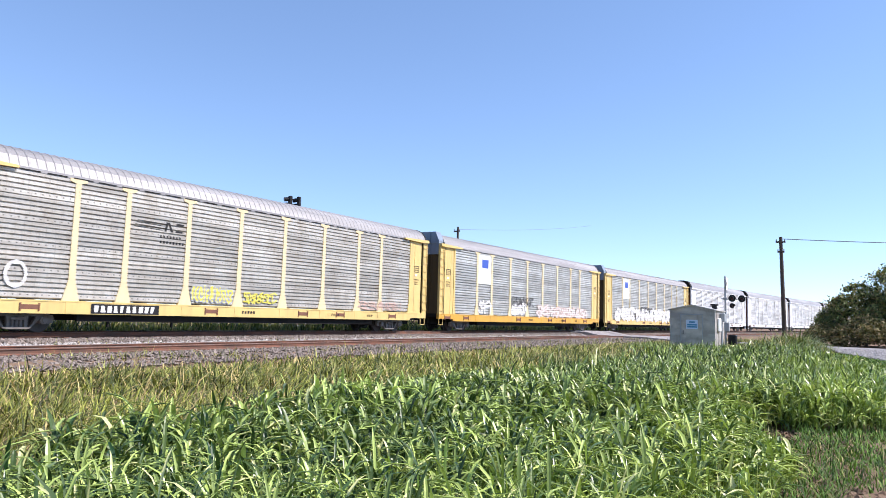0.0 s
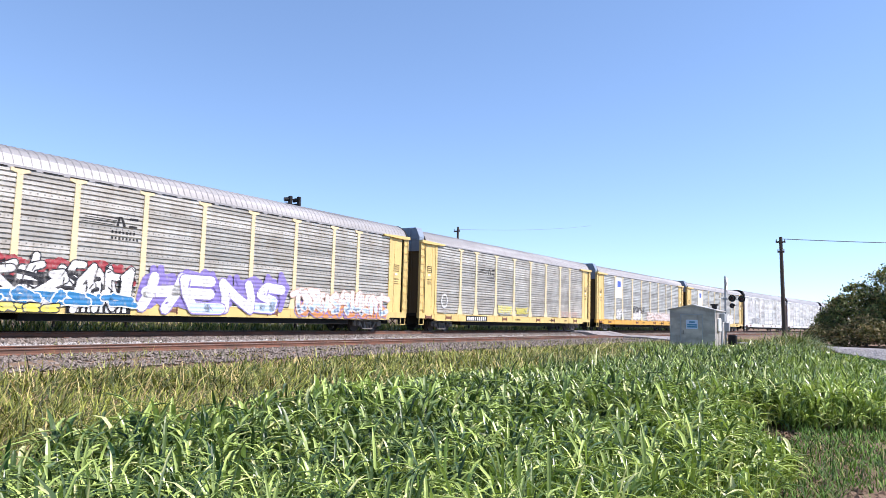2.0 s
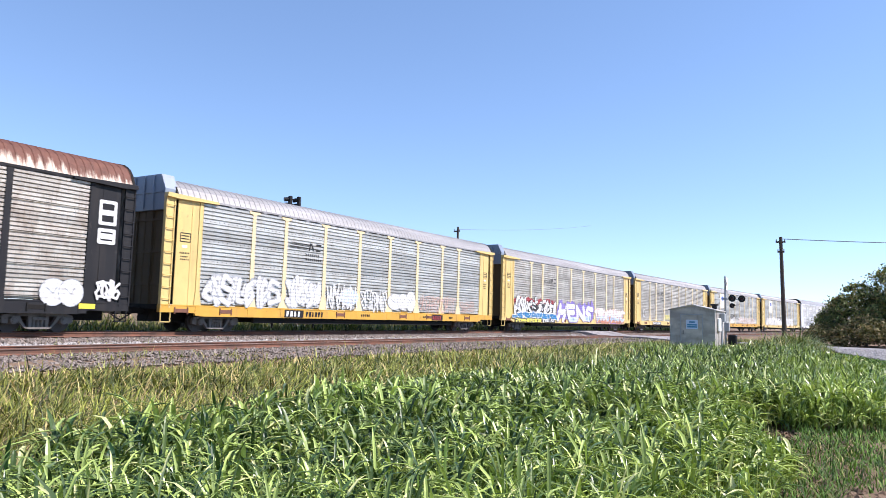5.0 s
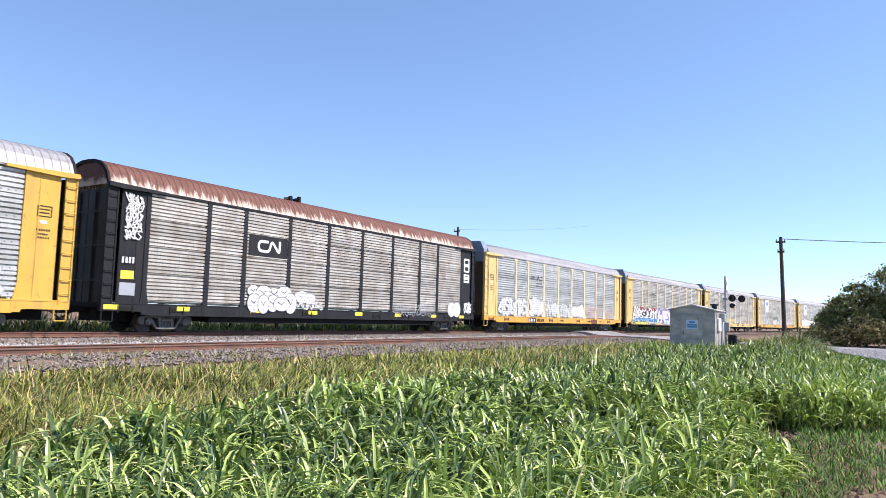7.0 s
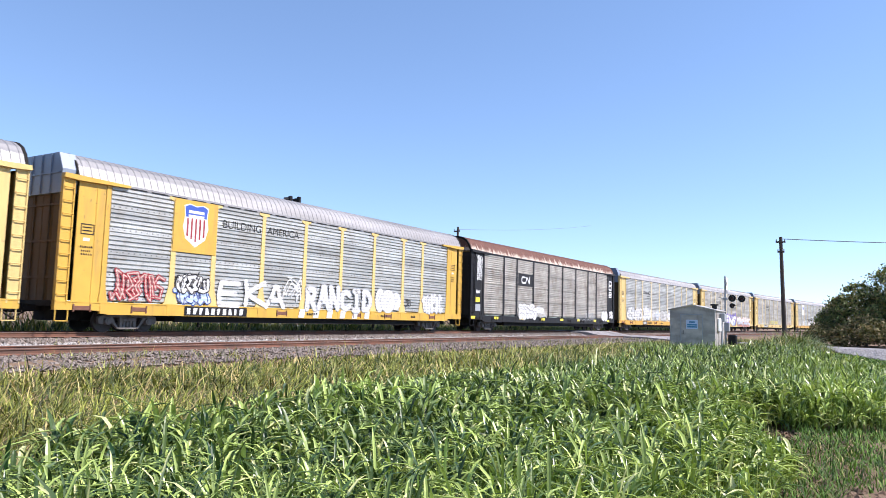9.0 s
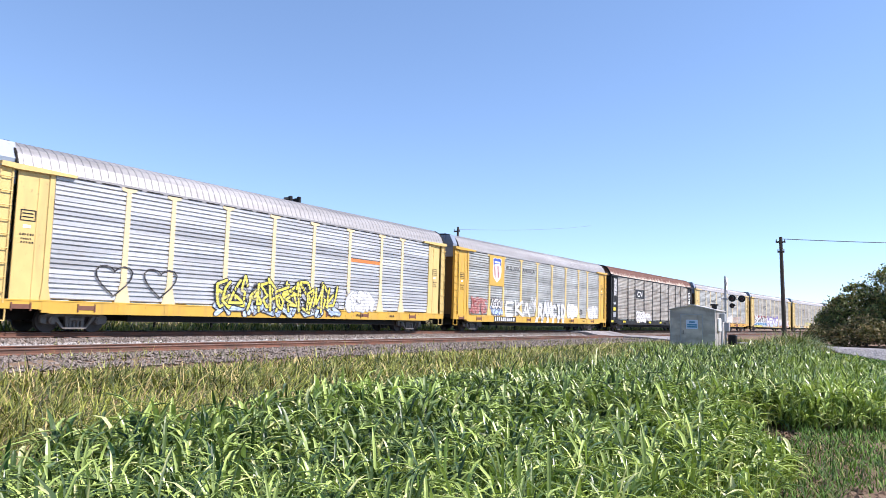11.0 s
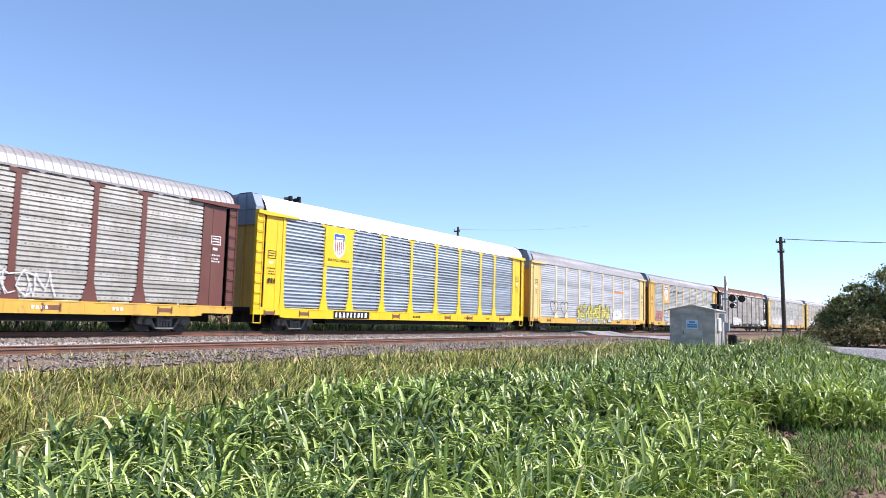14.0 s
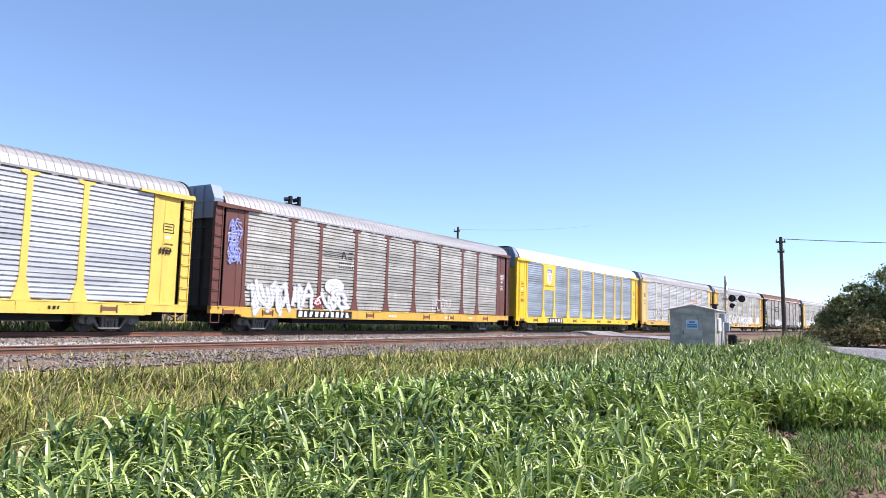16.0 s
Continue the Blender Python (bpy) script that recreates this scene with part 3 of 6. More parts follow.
def autorack(lv):
    """A closed two-axle-truck car carrier; x runs along it, the rail top is z = 0."""
    car = thing("autorack_car", pose(0, 0, 0), lv.label, "railway car", "cars of the freight train")
    put("underframe", FRAME_ME, DARK, car, NEAR)
    put("roof", ROOFS[lv.ribbed], lv.roof, car, NEAR)
    front = Matrix.Translation((HALF, 0, 0))
    top = (ARCH_END, PAN_BROWN, "end_wall") if lv.ribbed == "arched" else (HOOD_ME, lv.hood, "roof_end")
    for me, mat, nm in (top, (DOOR_ME, lv.end, "end_door"), (COUPLER_ME, DARK, "coupler")):
        put(nm, me, mat, car, NEAR)
        if me is not HOOD_ME:
            put(nm, me, mat, car, front @ ABOUT)
    for rim in RIMS[lv.ribbed]:
        put("roof_rim", rim, DARK, car, NEAR, "dark rim of the roof end")
    for turn in (Matrix.Identity(4), ABOUT):
        put("side_sill", SILL_ME, lv.sill, car, turn @ NEAR)
        put("eave_rail", EAVE_ME, lv.post if lv.flare is False else lv.roof, car, turn @ NEAR)
        tagged(put("eave_clips", DASHES, DARK, car, turn @ NEAR, "row of dark dashes under the roof"), kind="stuff")
        for x, w in zip(EDGES, WIDTHS):
            put("side_panel", SHEETS[w, lv.style], lv.panel, car, turn @ Matrix.Translation((x - HALF + 0.025, 0, Z_PAN0)))
        for x in POSTS:
            put("post", POST_ME[lv.flare], lv.post, car, turn @ Matrix.Translation((x - HALF, 0, 0)))
        for rear in (True, False):
            m = turn @ (NEAR if rear else front)
            pick = (lambda me: me) if rear else mirrored
            lad = put("ladder_panel", pick(LADDER_ME), lv.corner, car, m)
            for i in range(9):
                put("rung", pick(RUNG_ME), lv.corner, lad, Matrix.Translation((0, 0, 1.35 + 0.47 * i)))
            put("corner_panel", pick(CORNER_ME), lv.corner, car, m)
            put("corner_brow", pick(BROW_ME), lv.corner, car, m)
            put("step", pick(STEP_ME), lv.corner, car, m)
    for x in (1.0, 3.3, 10.9, 16.5, 19.3, 23.9):
        put("sill_pocket", POCKET, RAIL if lv.sill is not CHAR else DARK, car, Matrix.Translation((x - HALF, 0, 0)), "rusty lashing pocket")
    wheels = []
    for x in (3.15 - HALF, HALF - 3.15):
        tr = put("truck", TRUCK_ME, TRUCK, car, pose(x, 0, 0), "grey cast steel truck frame")
        for dx in (-0.86, 0.86):
            wheels.append(put("wheelset", WHEEL_ME, WHEEL, tr, pose(dx, 0, 0.42)))
    return car, wheels


# ---- paint on the cars
def sprayed(name, c):
    """Sprayed paint that follows the ridges of the sheets under it, worn thin in spots."""
    n = Nodes(name)
    place = n.node("SeparateXYZ", Vector=n.coords.outputs["Object"])
    ridge = n.math("SINE", n.math("MULTIPLY", place.outputs["Z"], 37.0))
    worn = n.ramp(n.noise(6.0, (1, 1, 0.6), detail=7, rough=0.7), [(0.50, 0.0), (0.66, 0.65)])
    n.bump(ridge, 0.28, 0.02)
    return n.done(n.mix(worn, n.mix(n.noise(1.8), shade(c, 0.8), c), (0.33, 0.31, 0.28)), 0.6, 0.0, 0.3)


S_WHITE, S_BLACK, S_RED, S_BLUE = sprayed("white_spray", (0.74, 0.74, 0.72)), sprayed("black_spray", (0.02, 0.02, 0.025)), sprayed("red_spray", (0.34, 0.04, 0.05)), sprayed("blue_spray", (0.03, 0.20, 0.42))
S_VIOLET, S_PALE, S_PINK = sprayed("violet_spray", (0.23, 0.18, 0.48)), sprayed("pale_blue_spray", (0.52, 0.66, 0.84)), sprayed("pink_spray", (0.62, 0.42, 0.35))
S_PERI = sprayed("periwinkle_spray", (0.28, 0.34, 0.74))
S_ORANGE, S_LEMON, S_GREY, S_NAVY = sprayed("orange_spray", (0.60, 0.24, 0.08)), sprayed("lemon_spray", (0.74, 0.66, 0.10)), sprayed("grey_spray", (0.38, 0.40, 0.42)), sprayed("navy_spray", (0.05, 0.08, 0.26))


FACE = -1.503


def flat_shape(bm, outline, layer, slot):
    """A thin painted patch on the car's side, outline in x, z."""
    y = FACE - 0.0009 * layer
    f = bm.faces.new([bm.verts.new((x, y, z)) for x, z in outline])
    f.material_index = slot


def stroke(bm, pts, r, layer, slot):
    """A sprayed stroke with round ends."""
    y = FACE - 0.0009 * layer
    for (ax, az), (bx, bz) in zip(pts, pts[1:]):
        d = math.atan2(bz - az, bx - ax)
        ring = [(bx + r * math.cos(d + a), bz + r * math.sin(d + a)) for a in (-1.57, -0.8, 0, 0.8, 1.57)]
        ring += [(ax + r * math.cos(d + a), az + r * math.sin(d + a)) for a in (1.57, 2.35, 3.14, 3.93, 4.71)]
        f = bm.faces.new([bm.verts.new((x, y, z)) for x, z in ring])
        f.material_index = slot
        y -= 0.0001


# sprayed letters as thick strokes in a unit box; the numbered ones have no meaning
GLYPHS = {
    "E": [[(0.9, 1), (0.1, 1), (0.1, 0), (0.95, 0)], [(0.1, 0.52), (0.75, 0.52)]],
    "K": [[(0.1, 0), (0.1, 1)], [(0.95, 1), (0.15, 0.48), (1.0, 0)]],
    "A": [[(0.0, 0), (0.45, 1), (0.6, 1), (1.0, 0)], [(0.22, 0.33), (0.8, 0.33)]],
    "R": [[(0.1, 0), (0.1, 1), (0.75, 1), (0.9, 0.8), (0.75, 0.52), (0.15, 0.5)], [(0.5, 0.5), (1.0, 0)]],
    "N": [[(0.05, 0), (0.05, 1), (0.9, 0), (0.9, 1)]],
    "C": [[(0.95, 0.85), (0.6, 1), (0.15, 0.9), (0.05, 0.5), (0.15, 0.1), (0.6, 0), (0.95, 0.15)]],
    "I": [[(0.5, 0), (0.5, 1)], [(0.2, 1), (0.8, 1)], [(0.2, 0), (0.8, 0)]],
    "D": [[(0.1, 0), (0.1, 1), (0.6, 0.95), (0.95, 0.6), (0.9, 0.3), (0.6, 0.02), (0.1, 0)]],
    "9": [[(0.0, 0.0), (0.15, 1.0)], [(0.75, 0.0), (0.95, 1.05)], [(0.1, 0.48), (0.9, 0.55)]],
    "1": [[(0.0, 0.2), (0.3, 0.0), (0.5, 0.5), (0.2, 1.0), (0.8, 0.9), (1.0, 0.3)], [(0.5, 0.5), (0.9, 0.1)]],
    "2": [[(0.9, 0.9), (0.3, 1.0), (0.1, 0.7), (0.8, 0.4), (0.7, 0.05), (0.0, 0.1)]],
    "3": [[(0.0, 0.0), (0.2, 0.9), (0.5, 0.3), (0.8, 1.0), (1.0, 0.0)]],
    "4": [[(0.1, 1.0), (0.15, 0.2), (0.5, 0.0), (0.9, 0.2), (0.9, 1.0)], [(0.5, 0.4), (0.5, 0.8)]],
    "5": [[(0.1, 0.0), (0.1, 0.7), (0.5, 1.0), (0.9, 0.7), (0.9, 0.0)], [(0.1, 0.4), (1.1, 0.5)]],
    "6": [[(0.8, 1.0), (0.2, 0.7), (0.1, 0.2), (0.5, 0.0), (0.9, 0.3), (0.5, 0.55), (0.2, 0.4)]],
    "7": [[(-0.1, 0.8), (0.5, 1.0), (1.0, 0.85)], [(0.5, 1.0), (0.4, 0.3), (0.7, 0.0), (1.1, 0.15)]],
    "8": [[(0.5, 0.0), (0.0, 0.3), (0.4, 0.6), (0.0, 0.9), (0.7, 1.0), (1.0, 0.7), (0.6, 0.5), (1.0, 0.2), (0.5, 0.0)]],
}


def tag_row(car, label, rng, x0, x1, z0, z1, what, fat, fill, edge=None, layer=1, low=None, lean=0.3, thin=False, wild=0.14):
    """A run of sprayed letters with their outline, as one patch of paint; what: the letters, or how many shapes without meaning."""
    text = what if isinstance(what, str) else "".join(rng.choice("12345678") for _ in range(what))
    bm = bmesh.new()
    step = (x1 - x0) / len(text)
    # shapes without meaning are tangled: a second, narrower run lies half a step along, over the first
    runs_of = [(i, ch, 1.0) for i, ch in enumerate(text)]
    if text.isdigit() and wild > 0.1:
        runs_of += [(i + 0.5, rng.choice("12345678"), 0.7) for i in range(len(text) - 1)]
        fat *= 0.8
    for i, ch, size in runs_of:
        lay = layer + (int(i * 2) % 3) * 7
        wide, tall = step * rng.uniform(0.86, 1.05) * size - fat, (z1 - z0) * rng.uniform(0.88, 1.05) - 2 * fat
        slant, drop = rng.uniform(-lean, lean), rng.uniform(-0.05, 0.05)
        runs = []
        for run in GLYPHS[ch]:
            if ch.isdigit():
                run = [(u + rng.uniform(-wild, wild), v + rng.uniform(-wild, wild) * 0.7) for u, v in run]
            pts = []
            for (ax, az), (bx, bz) in zip(run, run[1:]):
                pts += [(ax, az), ((ax + bx) / 2 + (bz - az) * 0.06, (az + bz) / 2)]
            pts.append(run[-1])
            runs.append([(x0 + i * step + fat * 0.5 + (u + slant * (v - 0.5)) * wide, z0 + fat + drop + v * tall) for u, v in pts])
        if edge is not None:
            for pts in runs:
                stroke(bm, pts, fat + 0.05, lay, 1)
        for pts in runs:
            stroke(bm, pts, fat, lay + 3, 0)
        if low is not None:
            for pts in runs:
                for p, q in zip(pts, pts[1:]):
                    if max(p[1], q[1]) < z0 + 0.45 * (z1 - z0):
                        stroke(bm, [p, q], fat * 0.8, lay + 5, 2)
        if edge is not None and not thin:
            for _ in range(3):
                cx, cz = x0 + (i + rng.uniform(0.1, 0.9)) * step, rng.uniform(z0 + 0.2, z1 - 0.1)
                stroke(bm, [(cx, cz), (cx + rng.uniform(-0.15, 0.2), cz + rng.uniform(-0.3, 0.3))], rng.uniform(0.015, 0.035), lay + 6, 1)
    return finish("graffiti", bm, [fill, edge or fill, low or fill], car, label)


def cloud(car, label, rng, x0, x1, z0, z1, n, fill, edge, layer=1):
    """Overlapping round bubbles with a dark outline."""
    bm = bmesh.new()
    step = (x1 - x0) / n
    for i in range(n):
        cx, cz = x0 + (i + 0.5) * step, (z0 + z1) / 2 + rng.uniform(-0.08, 0.08)
        rx, rz = step * rng.uniform(0.52, 0.95), (z1 - z0) / 2 * rng.uniform(0.7, 1.12)
        ring = [(math.cos(a * 0.3142), math.sin(a * 0.3142)) for a in range(20)]
        flat_shape(bm, [(cx + a * (rx + 0.03), cz + b * (rz + 0.03)) for a, b in ring], layer + (i % 2) * 4, 1)
        flat_shape(bm, [(cx + a * rx, cz + b * rz) for a, b in ring], layer + (i % 2) * 4 + 2, 0)
        stroke(bm, [(cx - 0.5 * rx, cz + 0.3 * rz), (cx, cz - 0.1 * rz), (cx + 0.3 * rx, cz + 0.4 * rz)], 0.018, layer + 8, 1)
    return finish("graffiti", bm, [fill, edge], car, label)


def scribble(bm, rng, x0, x1, z0, z1, n, r, slot, layer):
    for _ in range(n):
        x, z = rng.uniform(x0, x1), rng.uniform(z0, z1)
        pts = [(x, z)]
        for _ in range(rng.randrange(3, 7)):
            x = min(max(x + rng.uniform(-0.35, 0.4), x0), x1)
            z = min(max(z + rng.uniform(-0.5, 0.5), z0), z1)
            pts.append((x, z))
        stroke(bm, pts, r, layer, slot)
        layer += 0.25


def scrawl(car, label, rng, x0, x1, z0, z1, n, r, paint, layer=4):
    bm = bmesh.new()
    scribble(bm, rng, x0, x1, z0, z1, n, r, 0, layer)
    return finish("graffiti", bm, [paint], car, label)


def upright_tag(car, label, rng, x0, x1, z0, z1, rows, r, paint):
    """A small tag written in short rows above one another."""
    rise = (z1 - z0) / rows
    for i in range(rows):
        tag_row(car, label, rng, x0, x1, z0 + i * rise, z0 + (i + 1.15) * rise, 3, r, paint, None, 2, lean=0.9)


def finish(name, bm, slots, car, label, dy=0.0):
    me = bpy.data.meshes.new(name)
    for v in bm.verts:
        v.co.z = max(v.co.z, 0.69)
    bmesh.ops.translate(bm, verts=bm.verts, vec=(-HALF, dy, 0))
    bm.to_mesh(me)
    bm.free()
    for s in slots:
        me.materials.append(s)
    ob = new(name, me)
    ob.parent = car
    return tagged(ob, label, kind="stuff" if name in ("graffiti", "logo") else "")


def bars(car, x0, x1, z0, z1, n, material, back=None, name="marking", label="", seed=1, dy=0.0):
    """Unreadable stencilled characters as plain bars, on a panel of their own where there is one."""
    bm, rng = bmesh.new(), random.Random(seed)
    if back:
        flat_shape(bm, [(x0 - 0.12, z0 - 0.06), (x1 + 0.12, z0 - 0.06), (x1 + 0.12, z1 + 0.06), (x0 - 0.12, z1 + 0.06)], 0, 1)
    step = (x1 - x0) / n
    for i in range(n):
        flat_shape(bm, [(x0 + i * step, z0), (x0 + (i + rng.uniform(0.35, 0.75)) * step, z0), (x0 + (i + rng.uniform(0.4, 0.75)) * step, z1), (x0 + (i + 0.05) * step, z1)], 3, 0)
    return tagged(finish(name, bm, [material, back or material], car, label, dy), kind="stuff")


def corner_marks(car, dark, pale, seed):
    """Small stencils, a boxed table and placards on the corner panels and the sill."""
    rng = random.Random(seed)
    for x in (0.78, 26.05):
        z = 3.2 + rng.uniform(-0.3, 0.3)
        bars(car, x, x + 0.5, z, z + 0.07, 6, dark, name="stencil", seed=seed, dy=0.04)
        bars(car, x + 0.05, x + 0.42, z - 0.14, z - 0.08, 5, dark, name="stencil", seed=seed + 1, dy=0.04)
        bars(car, x + 0.05, x + 0.5, z - 0.26, z - 0.20, 5, dark, name="stencil", seed=seed + 2, dy=0.04)
        bm = bmesh.new()
        stroke(bm, [(x, z + 0.5), (x + 0.48, z + 0.5), (x + 0.48, z + 0.85), (x, z + 0.85), (x, z + 0.5)], 0.018, 1, 0)
        stroke(bm, [(x + 0.06, z + 0.62), (x + 0.4, z + 0.62)], 0.02, 1, 0)
        stroke(bm, [(x + 0.06, z + 0.74), (x + 0.4, z + 0.74)], 0.02, 1, 0)
        finish("stencil_table", bm, [dark], car, "small boxed stencil table", 0.04)
        bm = bmesh.new()
        flat_shape(bm, [(x + 0.1, z + 0.25), (x + 0.34, z + 0.25), (x + 0.34, z + 0.36), (x + 0.1, z + 0.36)], 1, 0)
        finish("placard", bm, [pale], car, "small pale placard", 0.04)
    for x, n in ((12.6, 5), (18.6, 4), (21.6, 3)):
        bars(car, x, x + 0.16 * n, 0.82, 0.94, n, dark, name="stencil", seed=seed + 3)


def horse_logo(car, x, z):
    """Thin speed lines with a dark block, and two short rows of lettering as bars."""
    bm = bmesh.new()
    for i in range(4):
        dz = 0.085 * i
        flat_shape(bm, [(x + 0.05 * i, z + dz), (x + 1.30 + 0.04 * i, z + dz - 0.03), (x + 1.30 + 0.04 * i, z + dz - 0.005), (x + 0.05 * i, z + dz + 0.02)], 1, 0)
    flat_shape(bm, [(x + 1.36, z - 0.05), (x + 1.46, z - 0.05), (x + 1.54, z + 0.32), (x + 1.44, z + 0.32)], 2, 0)
    flat_shape(bm, [(x + 1.66, z - 0.05), (x + 1.78, z - 0.05), (x + 1.60, z + 0.32), (x + 1.50, z + 0.32)], 3, 0)
    flat_shape(bm, [(x + 1.88, z - 0.05), (x + 2.22, z - 0.05), (x + 2.24, z + 0.03), (x + 1.90, z + 0.03)], 3, 0)
    flat_shape(bm, [(x + 1.90, z + 0.23), (x + 2.26, z + 0.23), (x + 2.28, z + 0.32), (x + 1.92, z + 0.32)], 2, 0)
    for i in range(7):
        flat_shape(bm, [(x + 1.18 + 0.15 * i, z - 0.32), (x + 1.26 + 0.15 * i, z - 0.32), (x + 1.26 + 0.15 * i, z - 0.22), (x + 1.18 + 0.15 * i, z - 0.22)], 1, 0)
    for i in range(8):
        flat_shape(bm, [(x + 1.18 + 0.15 * i, z - 0.54), (x + 1.26 + 0.15 * i, z - 0.54), (x + 1.26 + 0.15 * i, z - 0.44), (x + 1.18 + 0.15 * i, z - 0.44)], 1, 0)
    finish("logo", bm, [BLACK], car, "black railway emblem of lines and blocks", 0.034)


def shield_logo(car, x, z0, z1, size, yellow):
    """A yellow board between two posts with a striped shield."""
    bm = bmesh.new()
    flat_shape(bm, [(4.62, z0), (6.80, z0), (6.80, z1), (4.62, z1)], 0, 0)
    cx, cz, s = x, (z0 + z1) / 2 + 0.1, size
    outer = [(-0.50, 0.62), (-0.28, 0.70), (0, 0.64), (0.28, 0.70), (0.50, 0.62), (0.46, 0.25), (0.52, -0.1), (0.40, -0.5), (0, -0.78), (-0.40, -0.5), (-0.52, -0.1), (-0.46, 0.25)]
    flat_shape(bm, [(cx + a * s * 1.07, cz + b * s * 1.05) for a, b in outer], 2, 1)
    flat_shape(bm, [(cx + a * s, cz + b * s) for a, b in outer[:6] + outer[-1:]], 4, 2)
    for i in range(5):
        u = -0.36 + 0.18 * i
        flat_shape(bm, [(cx + (u - 0.04) * s, cz + (-0.62 + abs(u) * 0.5) * s), (cx + (u + 0.04) * s, cz + (-0.62 + abs(u) * 0.5) * s), (cx + (u + 0.04) * s, cz + 0.22 * s), (cx + (u - 0.04) * s, cz + 0.22 * s)], 4, 3)
    for j in range(2):
        flat_shape(bm, [(cx - 0.34 * s, cz + (0.50 - 0.16 * j) * s), (cx + 0.34 * s, cz + (0.50 - 0.16 * j) * s), (cx + 0.34 * s, cz + (0.40 - 0.16 * j) * s), (cx - 0.34 * s, cz + (0.40 - 0.16 * j) * s)], 6, 1)
    finish("logo_board", bm, [yellow, WHITE, BLUE, RED], car, "yellow board with a blue and red striped shield")


def lettering(car, text, x, z, size, material, y=-1.510):
    cu = bpy.data.curves.new("slogan", "FONT")
    cu.body, cu.size, cu.extrude = text, size, 0.002
    tmp = bpy.data.objects.new("slogan", cu)
    scene.collection.objects.link(tmp)
    me = bpy.data.meshes.new_from_object(tmp.evaluated_get(bpy.context.evaluated_depsgraph_get()))
    bpy.data.objects.remove(tmp)
    bpy.data.curves.remove(cu)
    me.materials.clear()
    me.materials.append(material)
    ob = new("slogan", me)
    ob.parent = car
    ob.matrix_basis = Matrix.Translation((x - HALF, y, z)) @ pose(0, 0, 0, 90, 0, 0)
    return tagged(ob, "dark capital lettering on the side")


def block_logo(car):
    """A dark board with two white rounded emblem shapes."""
    bm = bmesh.new()
    flat_shape(bm, [(6.95, 3.45), (9.40, 3.45), (9.40, 4.40), (6.95, 4.40)], 0, 0)
    stroke(bm, [(8.10, 4.14), (7.66, 4.14), (7.54, 4.02), (7.54, 3.82), (7.66, 3.70), (8.12, 3.70), (8.24, 3.82)], 0.062, 3, 1)
    stroke(bm, [(8.24, 3.82), (8.30, 4.08), (8.38, 4.14), (8.46, 4.08), (8.74, 3.76), (8.82, 3.72), (8.86, 3.80), (8.86, 4.18)], 0.062, 5, 1)
    finish("logo_board", bm, [BLACK, WHITE], car, "black board with a white winding ribbon emblem", 0.034)


YEL_OLD = painted("faded_yellow_paint", (0.67, 0.49, 0.18), 0.3)
YEL_MID = painted("worn_yellow_paint", (0.62, 0.37, 0.055), 0.4)
YEL_FRESH = painted("clean_yellow_paint", (0.70, 0.49, 0.09), 0.25)
YEL_NEW = painted("bright_yellow_paint", (0.78, 0.50, 0.015), 0.06, 0.35)
ORG_SILL = painted("orange_yellow_paint", (0.62, 0.34, 0.05), 0.35)
BROWN = painted("brown_red_paint", (0.13, 0.045, 0.032), 0.2)
CHAR = painted("charcoal_paint", (0.022, 0.022, 0.024), 0.3, 0.5, (0.07, 0.06, 0.05))
PAN_TAN = sheet_steel("tan_grey_sheet", (0.53, 0.50, 0.44), (0.24, 0.205, 0.16), 0.6)
PAN_OLD = sheet_steel("grey_sheet", (0.52, 0.52, 0.485), (0.25, 0.23, 0.195), 0.5)
PAN_BLUE = sheet_steel("new_silver_sheet", (0.50, 0.54, 0.58), (0.28, 0.34, 0.40), 0.35, False, 0.25)
PAN_PALE = sheet_steel("pale_sheet", (0.54, 0.545, 0.55), (0.36, 0.355, 0.35), 0.3, False, 0.25)
PAN_BROWN = sheet_steel("tan_sheet", (0.50, 0.47, 0.41), (0.22, 0.16, 0.115), 0.8, False, 0.12)
PAN_WHITE = sheet_steel("white_sheet", (0.78, 0.78, 0.76), (0.60, 0.59, 0.56), 0.25, False, 0.1)
ROOF_OLD = sheet_steel("weathered_roof_sheet", (0.30, 0.29, 0.285), (0.21, 0.20, 0.195), 0.5, False, 0.15)
ROOF_NEW = sheet_steel("white_roof_sheet", (0.80, 0.80, 0.80), (0.66, 0.66, 0.66), 0.2, False, 0.1)


def rust_roof():
    """Brown rust over pale sheet, with pale runs left along the lower edge."""
    n = Nodes("rusty_roof_sheet")
    sep = n.node("SeparateXYZ", Vector=n.coords.outputs["Object"])
    runs = n.noise(4.5, (1.0, 0.10, 0.10), detail=7, rough=0.75)
    high = n.math("MULTIPLY", n.math("SUBTRACT", sep.outputs["Z"], 5.56), 1.7)
    rust = n.ramp(n.math("ADD", high, n.math("MULTIPLY", n.math("SUBTRACT", runs, 0.5), 3.6)), [(0.05, 0.0), (0.45, 1.0)])
    tone = n.mix(n.noise(3.0, detail=6), (0.06, 0.022, 0.014), (0.20, 0.075, 0.045))
    n.bump(n.noise(20.0), 0.2, 0.01)
    return n.done(n.mix(rust, (0.55, 0.45, 0.36), tone), 0.75, 0.05)


ROOF_RUST = rust_roof()

CREAM = painted("cream_yellow_paint", (0.68, 0.56, 0.33), 0.3)
# streaked ochre for the end doors, darkened to hold the shade between cars
SHADED_OCHRE = painted("shaded_ochre_paint", (0.085, 0.055, 0.02), 0.5, 0.7, (0.04, 0.03, 0.025))
OLD = "weathered grey autorack car with faded yellow posts"
CARS = []


